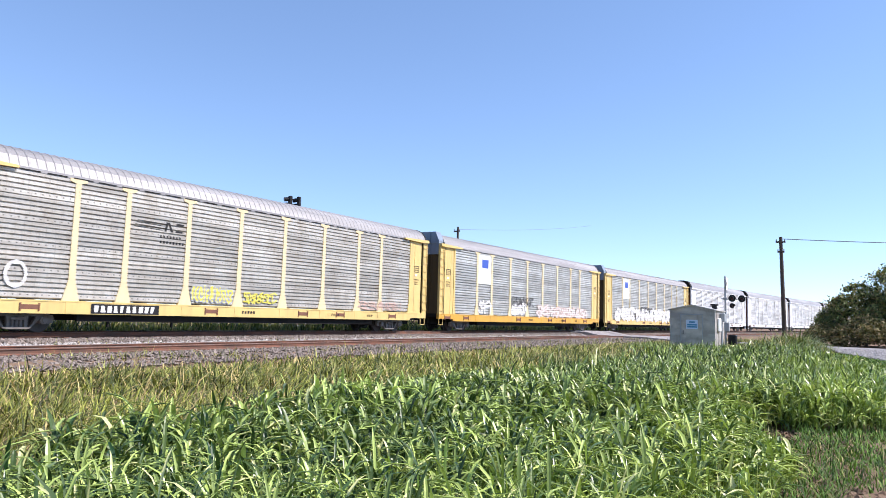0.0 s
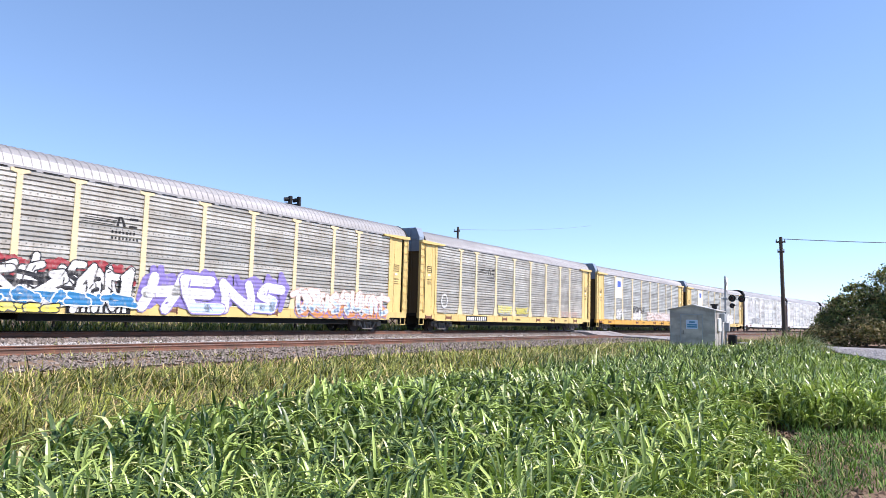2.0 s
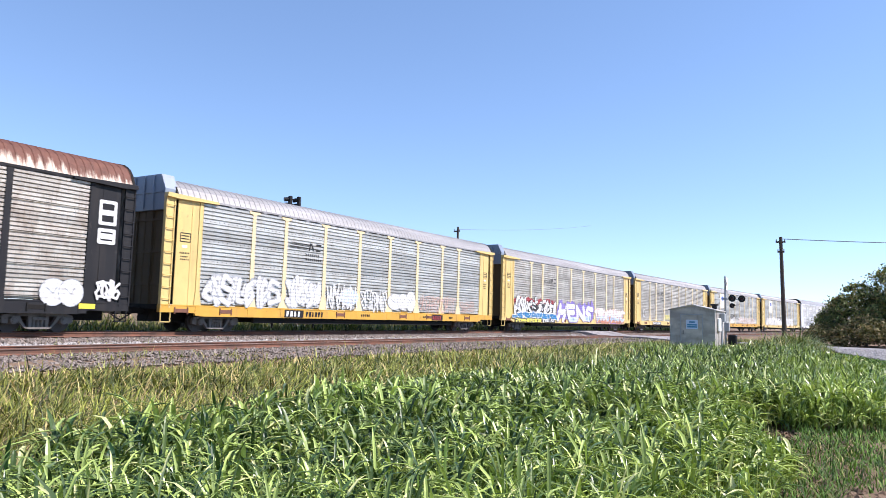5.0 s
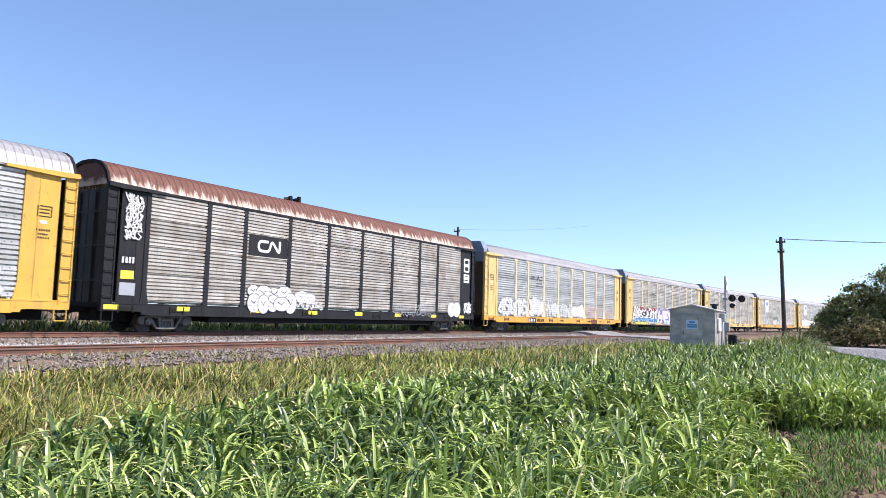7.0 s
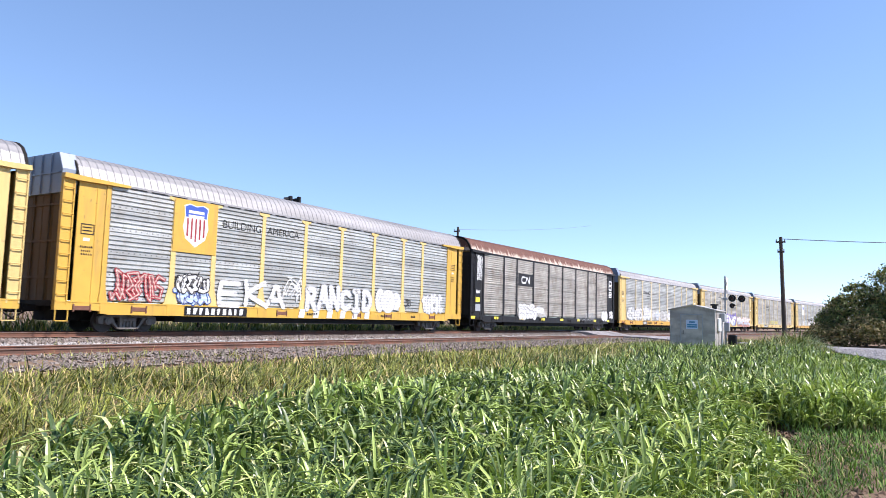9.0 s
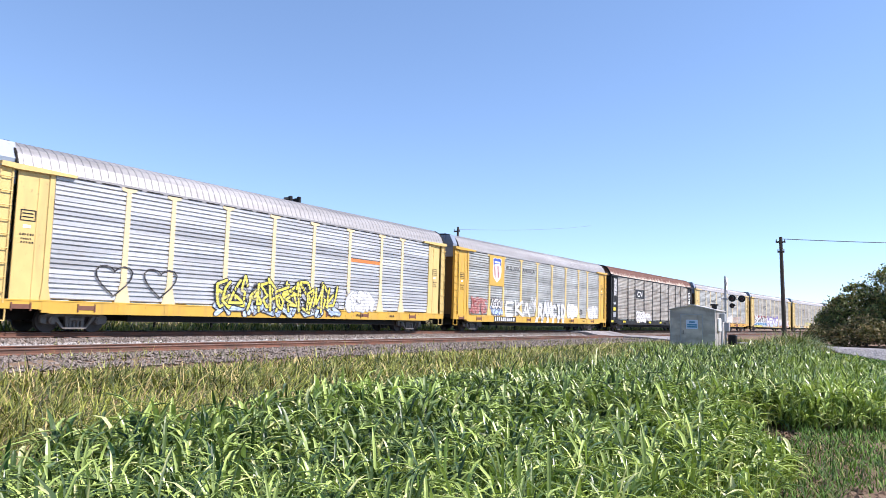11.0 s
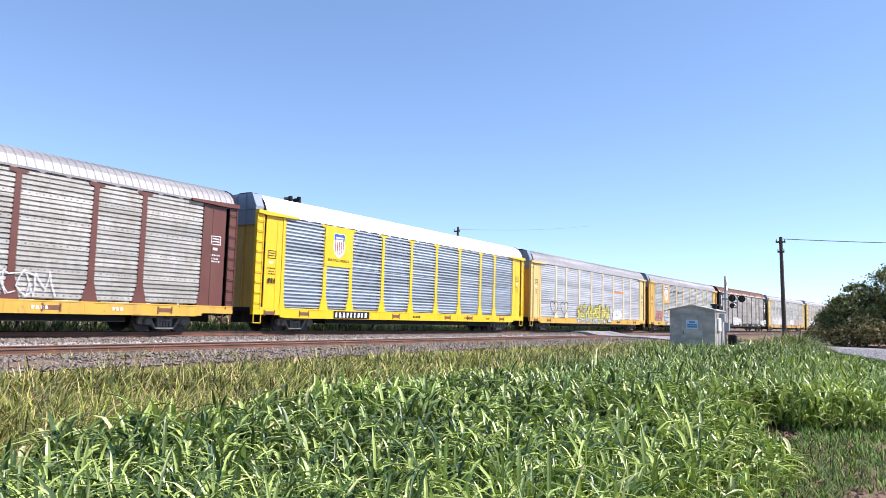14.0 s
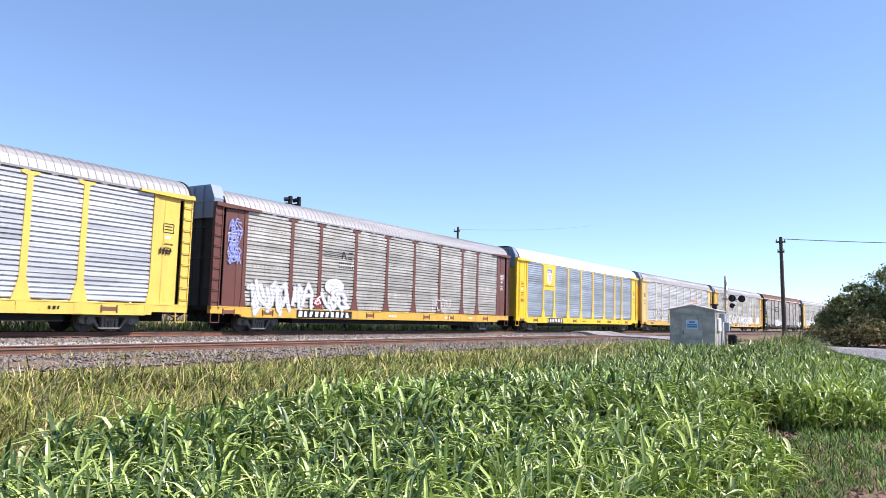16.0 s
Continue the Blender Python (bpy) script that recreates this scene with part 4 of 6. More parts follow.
def build_train():
    rng = random.Random(21)
    # from the last car seen to the first
    lv = Livery("pale grey autorack car with yellow posts and corner panels", YEL_FRESH, PAN_PALE, ROOF_OLD, YEL_FRESH)
    car, w = autorack(lv)
    bars(car, 25.9, 26.5, 3.1, 3.35, 4, CHAR, name="marking", seed=3)
    corner_marks(car, CHAR, WHITE, 55)
    CARS.append((-5, car, w))

    lv = Livery("grey autorack car with brown posts and yellow sill", BROWN, PAN_TAN, ROOF_OLD, YEL_MID, end=CHAR)
    car, w = autorack(lv)
    horse_logo(car, 7.0, 3.85)
    tag_row(car, "white sprayed letter shapes", rng, 2.0, 4.65, 0.95, 2.35, "7415", 0.11, S_WHITE, S_GREY, lean=0.6, wild=0.3)
    tag_row(car, "white sprayed letter shapes", rng, 4.75, 6.3, 1.15, 2.35, "35", 0.10, S_WHITE, S_GREY, thin=True)
    cloud(car, "round white sprayed head", rng, 7.35, 8.35, 1.85, 2.95, 1, S_WHITE, S_GREY)
    tag_row(car, "white sprayed shapes under a round head", rng, 7.0, 9.0, 1.12, 2.1, "48", 0.10, S_WHITE, S_GREY, 14)
    tag_row(car, "small red and white sprayed mark", rng, 6.42, 6.98, 1.25, 1.75, 1, 0.05, S_WHITE, S_RED)
    tag_row(car, "thin white sprayed line drawing", rng, 17.0, 19.4, 1.25, 2.1, 3, 0.025, S_WHITE)
    upright_tag(car, "blue sprayed upright tag", rng, 0.76, 1.5, 3.0, 4.9, 4, 0.028, S_PERI)
    bars(car, 5.3, 9.2, 0.74, 1.0, 10, WHITE, BLACK, label="white stencil marks on a black panel", seed=6)
    corner_marks(car, WHITE, WHITE, 56)
    CARS.append((-4, car, w))

    # its end doors take a darker yellow, their shade put into the colour
    lv = Livery("bright yellow new autorack car with silver sides and white roof", YEL_NEW, PAN_BLUE, ROOF_NEW, YEL_NEW, style=(2, 12), ribbed=False, end=YEL_MID)
    car, w = autorack(lv)
    shield_logo(car, 5.7, 3.35, 5.42, 0.85, YEL_NEW)
    lettering(car, "BUILDING AMERICA", 4.86, 3.62, 0.185, CHAR)
    bars(car, 5.6, 8.3, 0.74, 1.0, 9, WHITE, BLACK, label="white stencil marks on a black panel", seed=7)
    bars(car, 0.8, 1.35, 2.25, 2.5, 3, CHAR, seed=8)
    corner_marks(car, CHAR, WHITE, 57)
    CARS.append((-3, car, w))

    lv = Livery("pale silver autorack car with cream yellow posts", CREAM, PAN_PALE, ROOF_OLD, YEL_MID, style=(5, 4), ribbed="tall", corner=YEL_OLD, end=ORG_SILL)
    car, w = autorack(lv)
    bm = bmesh.new()
    for cx in (4.3, 6.3):
        heart = [(cx + 0.75 * 0.0625 * 16 * math.sin(t * 0.3) ** 3, 2.0 + 0.7 * (13 * math.cos(t * 0.3) - 5 * math.cos(t * 0.6) - 2 * math.cos(t * 0.9)) / 17) for t in range(21)]
        stroke(bm, heart, 0.03, 1, 2)
    finish("graffiti", bm, [S_BLACK, S_BLACK, S_BLACK], car, "black sprayed looping hearts")
    tag_row(car, "grey and yellow sprayed letters outlined in black", rng, 8.9, 16.9, 0.80, 1.95, 8, 0.13, S_GREY, S_BLACK, 1, S_PALE, lean=0.6, wild=0.28)
    tag_row(car, "yellow sprayed letters outlined in black", rng, 9.0, 16.8, 1.05, 2.3, 9, 0.075, S_LEMON, S_BLACK, 26, lean=0.6, wild=0.28)
    tag_row(car, "white sprayed block", rng, 17.7, 20.1, 1.1, 2.2, 3, 0.19, S_WHITE, S_GREY)
    bm = bmesh.new()
    flat_shape(bm, [(17.98, 3.72), (20.55, 3.72), (20.55, 3.90), (17.98, 3.90)], 1, 0)
    finish("placard", bm, [ORANGE], car, "long orange strip on the side", 0.034)
    corner_marks(car, CHAR, WHITE, 58)
    CARS.append((-2, car, w))

    lv = Livery("grey autorack car with yellow posts and graffiti", YEL_OLD, PAN_OLD, ROOF_OLD, YEL_MID, corner=YEL_MID, ribbed="tall")
    car, w = autorack(lv)
    shield_logo(car, 5.7, 3.25, 5.42, 1.15, YEL_MID)
    lettering(car, "BUILDING", 7.12, 4.50, 0.50, BLACK, -1.467)
    lettering(car, "AMERICA", 9.75, 4.50, 0.50, BLACK, -1.467)
    tag_row(car, "red sprayed tag", rng, 2.05, 4.45, 1.25, 2.3, "1872", 0.03, S_PINK, S_RED, thin=True)
    tag_row(car, "black and pale blue sprayed shapes", rng, 4.85, 6.55, 1.15, 1.85, 3, 0.10, S_PALE, S_NAVY)
    tag_row(car, "black and white sprayed shapes", rng, 4.85, 6.55, 1.60, 2.35, 3, 0.08, S_WHITE, S_BLACK, 24)
    tag_row(car, "large plain white sprayed capitals", rng, 7.0, 11.2, 1.10, 2.35, "EKA", 0.115, S_WHITE, None, lean=0.05)
    scrawl(car, "thin white sprayed loops", rng, 10.9, 12.1, 1.5, 2.6, 9, 0.03, S_WHITE)
    tag_row(car, "white sprayed capitals with a grey outline", rng, 12.45, 17.75, 1.05, 2.3, "RANCID", 0.13, S_WHITE, S_GREY, lean=0.08)
    cloud(car, "white sprayed block of bubbles", rng, 18.1, 20.4, 1.15, 2.35, 3, S_WHITE, S_GREY)
    tag_row(car, "small black sprayed mark", rng, 20.9, 21.5, 1.4, 1.9, 1, 0.04, S_BLACK)
    tag_row(car, "white sprayed block letters", rng, 22.8, 25.0, 1.15, 2.25, 4, 0.15, S_WHITE, S_GREY)
    for i in range(6):
        bm = bmesh.new()
        flat_shape(bm, [(12.0 + i * 1.02, 0.69), (12.4 + i * 1.02, 0.69), (12.5 + i * 1.02, 1.10), (12.1 + i * 1.02, 1.10)], 1, 0)
        finish("graffiti", bm, [S_WHITE], car, "white overspray on the yellow sill")
    bars(car, 5.5, 8.6, 0.74, 1.0, 10, WHITE, BLACK, label="white stencil marks on a black panel", seed=9)
    corner_marks(car, CHAR, WHITE, 59)
    CARS.append((-1, car, w))

    lv = Livery("charcoal autorack car with tan sides and rusty roof", CHAR, PAN_BROWN, ROOF_RUST, CHAR, flare=False, style=(4, 7), ribbed="arched", end=CHAR)
    car, w = autorack(lv)
    block_logo(car)
    upright_tag(car, "white sprayed upright tag", rng, 0.74, 1.5, 3.55, 5.2, 5, 0.03, S_WHITE)
    cloud(car, "white sprayed bubble letters", rng, 7.1, 10.0, 0.85, 1.75, 5, S_WHITE, S_BLACK, 12)
    cloud(car, "white sprayed bubble letters", rng, 7.0, 9.6, 1.45, 2.15, 4, S_WHITE, S_BLACK)
    cloud(car, "small white sprayed bubbles", rng, 10.2, 11.3, 1.45, 1.95, 2, S_WHITE, S_GREY)
    tag_row(car, "small white sprayed tag", rng, 10.2, 12.0, 1.12, 1.5, 5, 0.03, S_WHITE)
    tag_row(car, "faint white sprayed lettering", rng, 17.95, 22.5, 0.95, 1.6, 8, 0.02, S_GREY)
    cloud(car, "white sprayed bubble shape", rng, 24.1, 25.4, 0.85, 1.9, 2, S_WHITE, S_GREY)
    tag_row(car, "white sprayed tag", rng, 26.0, 27.0, 1.2, 2.0, 3, 0.06, S_WHITE)
    bm = bmesh.new()
    flat_shape(bm, [(0.72, 2.02), (1.28, 2.02), (1.28, 2.34), (0.72, 2.34)], 2, 0)
    finish("placard", bm, [LEMON], car, "yellow placard on the corner", 0.03)
    bm = bmesh.new()
    flat_shape(bm, [(0.70, 1.40), (1.36, 1.40), (1.36, 1.88), (0.70, 1.88)], 2, 0)
    finish("placard", bm, [GREY], car, "faded grey placard on the corner", 0.03)
    for z0, z1 in ((3.3, 3.75), (4.0, 4.8)):
        bm = bmesh.new()
        stroke(bm, [(26.0, z0), (26.6, z0), (26.6, z1), (26.0, z1), (26.0, z0)], 0.06, 2, 0)
        stroke(bm, [(26.1, (z0 + z1) / 2), (26.5, (z0 + z1) / 2)], 0.10, 3, 0)
        finish("stencil_table", bm, [WHITE], car, "white stencil table on the corner", 0.03)
    for i, x in enumerate((0.1, 3.3, 7.2, 11.0, 14.6, 18.2, 22.0, 25.4)):
        bm = bmesh.new()
        flat_shape(bm, [(x, 0.86), (x + 0.62, 0.86), (x + 0.62, 1.04), (x, 1.04)], 2, 0)
        finish("reflector", bm, [LEMON], car, "yellow reflective strip")
    bars(car, 0.72, 1.3, 2.62, 2.85, 4, WHITE, seed=11)
    CARS.append((0, car, w))

    lv = Livery(OLD + " and white tags", CREAM, PAN_OLD, ROOF_OLD, ORG_SILL, corner=YEL_OLD)
    car, w = autorack(lv)
    horse_logo(car, 6.95, 4.05)
    tag_row(car, "white sprayed letters", rng, 2.0, 6.6, 1.2, 2.55, 5, 0.12, S_WHITE, S_GREY)
    tag_row(car, "dense white sprayed letters", rng, 6.9, 9.3, 1.25, 2.6, 4, 0.15, S_WHITE, S_GREY)
    tag_row(car, "thin white sprayed letters", rng, 9.7, 12.2, 1.2, 2.45, 5, 0.05, S_WHITE)
    cloud(car, "pale blue sprayed patch", rng, 10.9, 12.1, 1.35, 2.25, 1, S_PALE, S_WHITE)
    tag_row(car, "thin white sprayed letters", rng, 12.5, 14.9, 1.15, 2.3, 5, 0.045, S_WHITE)
    cloud(car, "white sprayed block", rng, 15.25, 17.6, 1.15, 2.3, 3, S_WHITE, S_GREY)
    tag_row(car, "faint pink sprayed letters", rng, 18.1, 22.4, 1.2, 2.2, 8, 0.03, S_PINK)
    tag_row(car, "faint pink sprayed letters", rng, 22.9, 24.9, 1.25, 2.0, 4, 0.025, S_PINK)
    bars(car, 6.95, 8.0, 0.74, 0.98, 4, WHITE, BLACK, seed=13)
    bars(car, 8.3, 9.6, 0.74, 0.98, 6, BLACK, seed=14)
    bars(car, 19.7, 20.7, 0.74, 0.98, 4, RED, BLACK, seed=15)
    corner_marks(car, CHAR, WHITE, 61)
    CARS.append((1, car, w))

    lv = Livery(OLD + " and coloured graffiti", CREAM, PAN_TAN, ROOF_OLD, YEL_OLD, corner=YEL_OLD)
    car, w = autorack(lv)
    horse_logo(car, 6.95, 4.0)
    tag_row(car, "dark red sprayed shapes above the letters", rng, 1.95, 9.2, 1.75, 2.6, 8, 0.20, S_RED)
    tag_row(car, "white sprayed letters outlined in black", rng, 1.9, 9.3, 0.95, 2.5, "61748231", 0.15, S_WHITE, S_BLACK, 24, lean=0.7, wild=0.34)
    tag_row(car, "black sprayed fillings in the letters", rng, 2.3, 9.1, 1.45, 2.2, "3177", 0.10, S_BLACK, None, 18, wild=0.3)
    tag_row(car, "sky blue sprayed waves under the letters", rng, 1.9, 8.9, 0.98, 1.45, "272727", 0.12, S_BLUE, S_WHITE, 50, thin=True, wild=0.3)
    tag_row(car, "yellow and black sprayed shapes on the sill", rng, 1.9, 6.5, 0.70, 1.0, 5, 0.07, S_LEMON, S_BLACK, 75, thin=True)
    tag_row(car, "violet sprayed cloud behind the letters", rng, 9.5, 17.4, 1.0, 2.55, 9, 0.20, S_VIOLET, None, 0, wild=0.3)
    tag_row(car, "white and violet sprayed letters", rng, 9.5, 17.2, 0.80, 2.4, "9EN2", 0.22, S_WHITE, S_VIOLET, 24, S_PALE, wild=0.06)
    tag_row(car, "orange sprayed shapes along the sill", rng, 17.9, 25.4, 0.70, 1.5, 8, 0.14, S_ORANGE, S_VIOLET)
    tag_row(car, "pale pink and white sprayed letters", rng, 17.8, 25.4, 0.95, 2.15, "7135427", 0.16, S_WHITE, S_PINK, 26, S_PALE)
    bars(car, 6.7, 9.0, 0.74, 0.98, 10, WHITE, BLACK, seed=16)
    corner_marks(car, CHAR, WHITE, 62)
    CARS.append((2, car, w))

    lv = Livery(OLD + " and black emblem", CREAM, PAN_TAN, ROOF_OLD, YEL_OLD, corner=YEL_OLD)
    car, w = autorack(lv)
    horse_logo(car, 7.0, 4.05)
    bm = bmesh.new()
    ring = [(2.75 + 0.34 * math.cos(a * 0.5236), 1.95 + 0.42 * math.sin(a * 0.5236)) for a in range(13)]
    stroke(bm, ring, 0.05, 1, 0)
    stroke(bm, ring[2:11:2], 0.04, 4, 0)
    finish("graffiti", bm, [S_WHITE], car, "white sprayed ring with a curl")
    tag_row(car, "small yellow sprayed tag", rng, 9.8, 12.0, 1.3, 1.95, 6, 0.05, S_LEMON, S_GREY, thin=True)
    tag_row(car, "small yellow sprayed tag", rng, 12.6, 14.6, 1.3, 1.8, 5, 0.04, S_LEMON)
    tag_row(car, "faint pink sprayed tag", rng, 20.8, 24.8, 1.2, 1.7, 6, 0.03, S_PINK)
    bars(car, 5.6, 8.2, 0.74, 0.98, 10, WHITE, BLACK, label="white stencil marks on a black panel", seed=17)
    corner_marks(car, CHAR, WHITE, 63)
    CARS.append((3, car, w))

    for k in (4, 5):
        lv = Livery(OLD + " and a white board", CREAM, PAN_OLD, ROOF_OLD, YEL_OLD if k == 5 else ORG_SILL, corner=YEL_OLD)
        car, w = autorack(lv)
        bm = bmesh.new()
        flat_shape(bm, [(4.85, 3.3), (6.6, 3.3), (6.6, 5.3), (4.85, 5.3)], 1, 0)
        flat_shape(bm, [(5.3, 4.4), (6.2, 4.4), (6.2, 5.0), (5.3, 5.0)], 4, 1)
        finish("notice_board", bm, [WHITE, BLUE], car, "white board with a blue patch", 0.034)
        tag_row(car, "white sprayed tag", rng, 4.8, 6.6, 1.2, 2.2, 2, 0.10, S_WHITE)
        tag_row(car, "thin black sprayed scrawl", rng, 9.6, 13.4, 1.9, 2.6, 7, 0.03, S_BLACK)
        if k == 4:
            tag_row(car, "white sprayed letters", rng, 9.6, 12.2, 1.15, 2.1, 3, 0.15, S_WHITE)
            tag_row(car, "pale pink sprayed letters", rng, 14.0, 24.5, 1.15, 2.0, 10, 0.07, S_WHITE, S_PINK)
        else:
            tag_row(car, "large white sprayed letters", rng, 2.2, 22.0, 1.0, 2.4, 14, 0.2, S_WHITE)
        corner_marks(car, CHAR, WHITE, 40 + k)
        CARS.append((k, car, w))

    for k in range(6, 10):
        lv = Livery("white closed autorack car with dark ends", PAN_WHITE, PAN_WHITE, ROOF_OLD, PAN_WHITE, corner=WHITE, flare=False, style=(2, 12), ribbed=False, hood=DARK, end=BROWN)
        car, w = autorack(lv)
        if k == 6:
            tag_row(car, "pale grey sprayed tag", rng, 4.0, 9.0, 1.2, 2.2, 4, 0.12, S_GREY)
        CARS.append((k, car, w))


build_train()


# ---------------------------------------------------------------- grass and weeds
def blades(name, x, y, z, h, w, az, lean, droop, rise, material, levels=6, twist=None):
    """Many leaf blades: each a narrow strip that rises from its root, leans out and droops at the tip."""
    n = len(x)
    u = np.linspace(0, 1, levels)[None, :]
    out = (lean[:, None] * u + droop[:, None] * u ** 2.6) * h[:, None]
    up = (rise[:, None] * u - 0.7 * droop[:, None] * u ** 3) * h[:, None]
    wid = w[:, None] * np.array([[0.55, 0.9, 1.0, 0.95, 0.65, 0.05]] if levels == 6 else [[0.8, 0.8, 0.08]] if levels == 3 else [[0.8, 1.0, 0.6, 0.06]]) / 2
    c, s = np.cos(az)[:, None], np.sin(az)[:, None]
    cx, cy, cz = x[:, None] + out * c, y[:, None] + out * s, z[:, None] + up
    if twist is not None:
        c, s = np.cos(az + twist)[:, None], np.sin(az + twist)[:, None]
    v = np.stack([np.stack([cx - wid * s, cy + wid * c, cz + wid * 0.25], -1), np.stack([cx + wid * s, cy - wid * c, cz], -1)], 2)
    i0 = (np.arange(n) * levels * 2)[:, None] + (np.arange(levels - 1) * 2)[None, :]
    faces = np.stack([i0, i0 + 1, i0 + 3, i0 + 2], -1).reshape(-1, 4)
    return big_mesh(name, v.reshape(-1, 3), faces, 4, material)


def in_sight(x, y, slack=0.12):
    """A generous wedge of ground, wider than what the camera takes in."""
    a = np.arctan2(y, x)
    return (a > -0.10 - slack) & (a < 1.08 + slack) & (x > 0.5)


def crop_top(x):
    return np.interp(x, [0, 3.0, 4.5, 7.1, 12, 17.7, 33, 40, 46], [4.9, 5.6, 6.2, 6.4, 6.9, 6.9, 7.5, 6.6, 4.0])


def crop_low(x):
    return np.interp(x, [0, 6.0, 8.0, 10.0, 11.7, 12.7, 13.6, 20, 26, 35, 43, 46], [1.0, 0.75, 0.75, 1.15, 1.55, 1.2, -0.5, -0.8, -0.5, 1.1, 2.3, 3.0])


def lumps(x, y, seed):
    """Slow, uneven ups and downs over the ground, about 0 to 1."""
    return 0.5 + 0.25 * (np.sin(x * 1.7 + seed) * np.cos(y * 1.3 - seed) + np.sin(x * 0.63 - 2 * seed + y * 0.9))


def folded_blades(name, x, y, z, h, w, az, lean, droop, material):
    """Broad leaf blades with a folded midrib: they rise, arch over and hang at the tip."""
    n = len(x)
    u = np.array([[0.0, 0.3, 0.58, 0.82, 1.0]])
    out = (lean[:, None] * u + droop[:, None] * u ** 2.4) * h[:, None]
    up = (u - 0.62 * droop[:, None] * u ** 3) * h[:, None]
    wid = w[:, None] * np.array([[0.35, 0.85, 1.0, 0.7, 0.04]]) / 2
    c, s = np.cos(az)[:, None], np.sin(az)[:, None]
    cx, cy, cz = x[:, None] + out * c, y[:, None] + out * s, z[:, None] + up
    v = np.stack([np.stack([cx - wid * s, cy + wid * c, cz + wid * 0.55], -1), np.stack([cx, cy, cz], -1), np.stack([cx + wid * s, cy - wid * c, cz + wid * 0.55], -1)], 2)
    i0 = (np.arange(n) * 15)[:, None] + (np.arange(4) * 3)[None, :]
    faces = np.concatenate([np.stack([i0, i0 + 1, i0 + 4, i0 + 3], -1), np.stack([i0 + 1, i0 + 2, i0 + 5, i0 + 4], -1)], 1).reshape(-1, 4)
    ob = big_mesh(name, v.reshape(-1, 3), faces, 4, material)
    ob.data.polygons.foreach_set("use_smooth", np.zeros(len(faces), bool))
    return ob


def crop_plants(rng, x, y):
    edge = 0.35 * (lumps(x * 2, y * 2, 4.0) - 0.5)
    keep = (y < crop_top(x) + edge) & (y > crop_low(x) + edge) & (x < 45.5) & (np.hypot(x, y) > 2.2)
    for bx, by, br in ((23.5, 0.75, 0.6), (12.1, 1.3, 0.45), (6.8, 4.2, 0.25), (9.0, 3.0, 0.3)):
        keep &= (x - bx) ** 2 / 2.5 + (y - by) ** 2 > br ** 2
    x, y = x[keep], y[keep]
    tall = (0.80 + 0.35 * lumps(x, y, 1.0) + rng.normal(0, 0.12, len(x))) * np.where(y - crop_low(x) < 0.5, 0.65, 1.0)
    return x, y, np.hypot(x, y), tall


def build_crop():
    rng = np.random.default_rng(11)
    # plants within fourteen metres have folded leaves, those beyond and behind plain ones
    area = 0.5 * 1.37 * (14.0 ** 2 - 2.4 ** 2)
    n = int(area * 140)
    r, a = np.sqrt(rng.uniform(2.4 ** 2, 14.0 ** 2, n)), rng.uniform(-0.12, 1.25, n)
    x, y, r, tall = crop_plants(rng, r * np.cos(a), r * np.sin(a))
    m = 5
    k = len(x) * m
    px, py, pt = np.repeat(x, m), np.repeat(y, m), np.repeat(tall, m)
    ob = folded_blades("green_crop", px + rng.normal(0, 0.02, k), py + rng.normal(0, 0.02, k), rng.uniform(0.02, 0.44, k) * pt - 0.03, rng.uniform(0.18, 0.40, k) * pt, rng.uniform(0.016, 0.036, k) * np.clip(np.repeat(r, m) / 5.5, 0.75, 1.5), rng.uniform(0, 6.2832, k), rng.uniform(0.02, 0.30, k), rng.uniform(0.1, 1.35, k), CROP)
    tagged(ob, "dense green broad-bladed field crop, knee high", "field crop", kind="stuff")
    stems = [(x, y, r)]
    n = 29000
    r, a = 14.0 + 32 * rng.random(n) ** 1.25, rng.uniform(-0.12, 1.25, n)
    x, y = np.concatenate([r * np.cos(a), rng.uniform(-22, 2.5, 7000)]), np.concatenate([r * np.sin(a), rng.uniform(1.0, 6.0, 7000)])
    x, y, r, tall = crop_plants(rng, x, y)
    k = len(x) * m
    px, py, pr, pt = np.repeat(x, m), np.repeat(y, m), np.repeat(r, m), np.repeat(tall, m)
    w = rng.uniform(0.020, 0.042, k) * np.clip(pr / 16, 1.0, 1.7)
    ob = blades("green_crop", px + rng.normal(0, 0.03, k), py + rng.normal(0, 0.03, k), rng.uniform(0.02, 0.44, k) * pt - 0.03, rng.uniform(0.20, 0.42, k) * pt, w, rng.uniform(0, 6.2832, k), rng.uniform(0.03, 0.4, k), rng.uniform(0.0, 1.1, k), rng.uniform(0.85, 1.1, k), CROP, 4, rng.normal(0, 0.7, k))
    tagged(ob, "dense green broad-bladed field crop, knee high", "field crop", kind="stuff")
    # the upright stems below the leaves
    x, y, r = (np.concatenate(q) for q in zip(stems[0], (x, y, r)))
    k = len(x)
    ob = blades("crop_stems", x, y, np.full(k, -0.06), rng.uniform(0.35, 0.55, k), rng.uniform(0.010, 0.018, k) * np.clip(r / 10, 1.0, 1.9), rng.uniform(0, 6.28, k), rng.uniform(0.0, 0.15, k), np.zeros(k), np.ones(k), CROP, 3)
    tagged(ob, "upright green stems of the field crop", "field crop", kind="stuff")


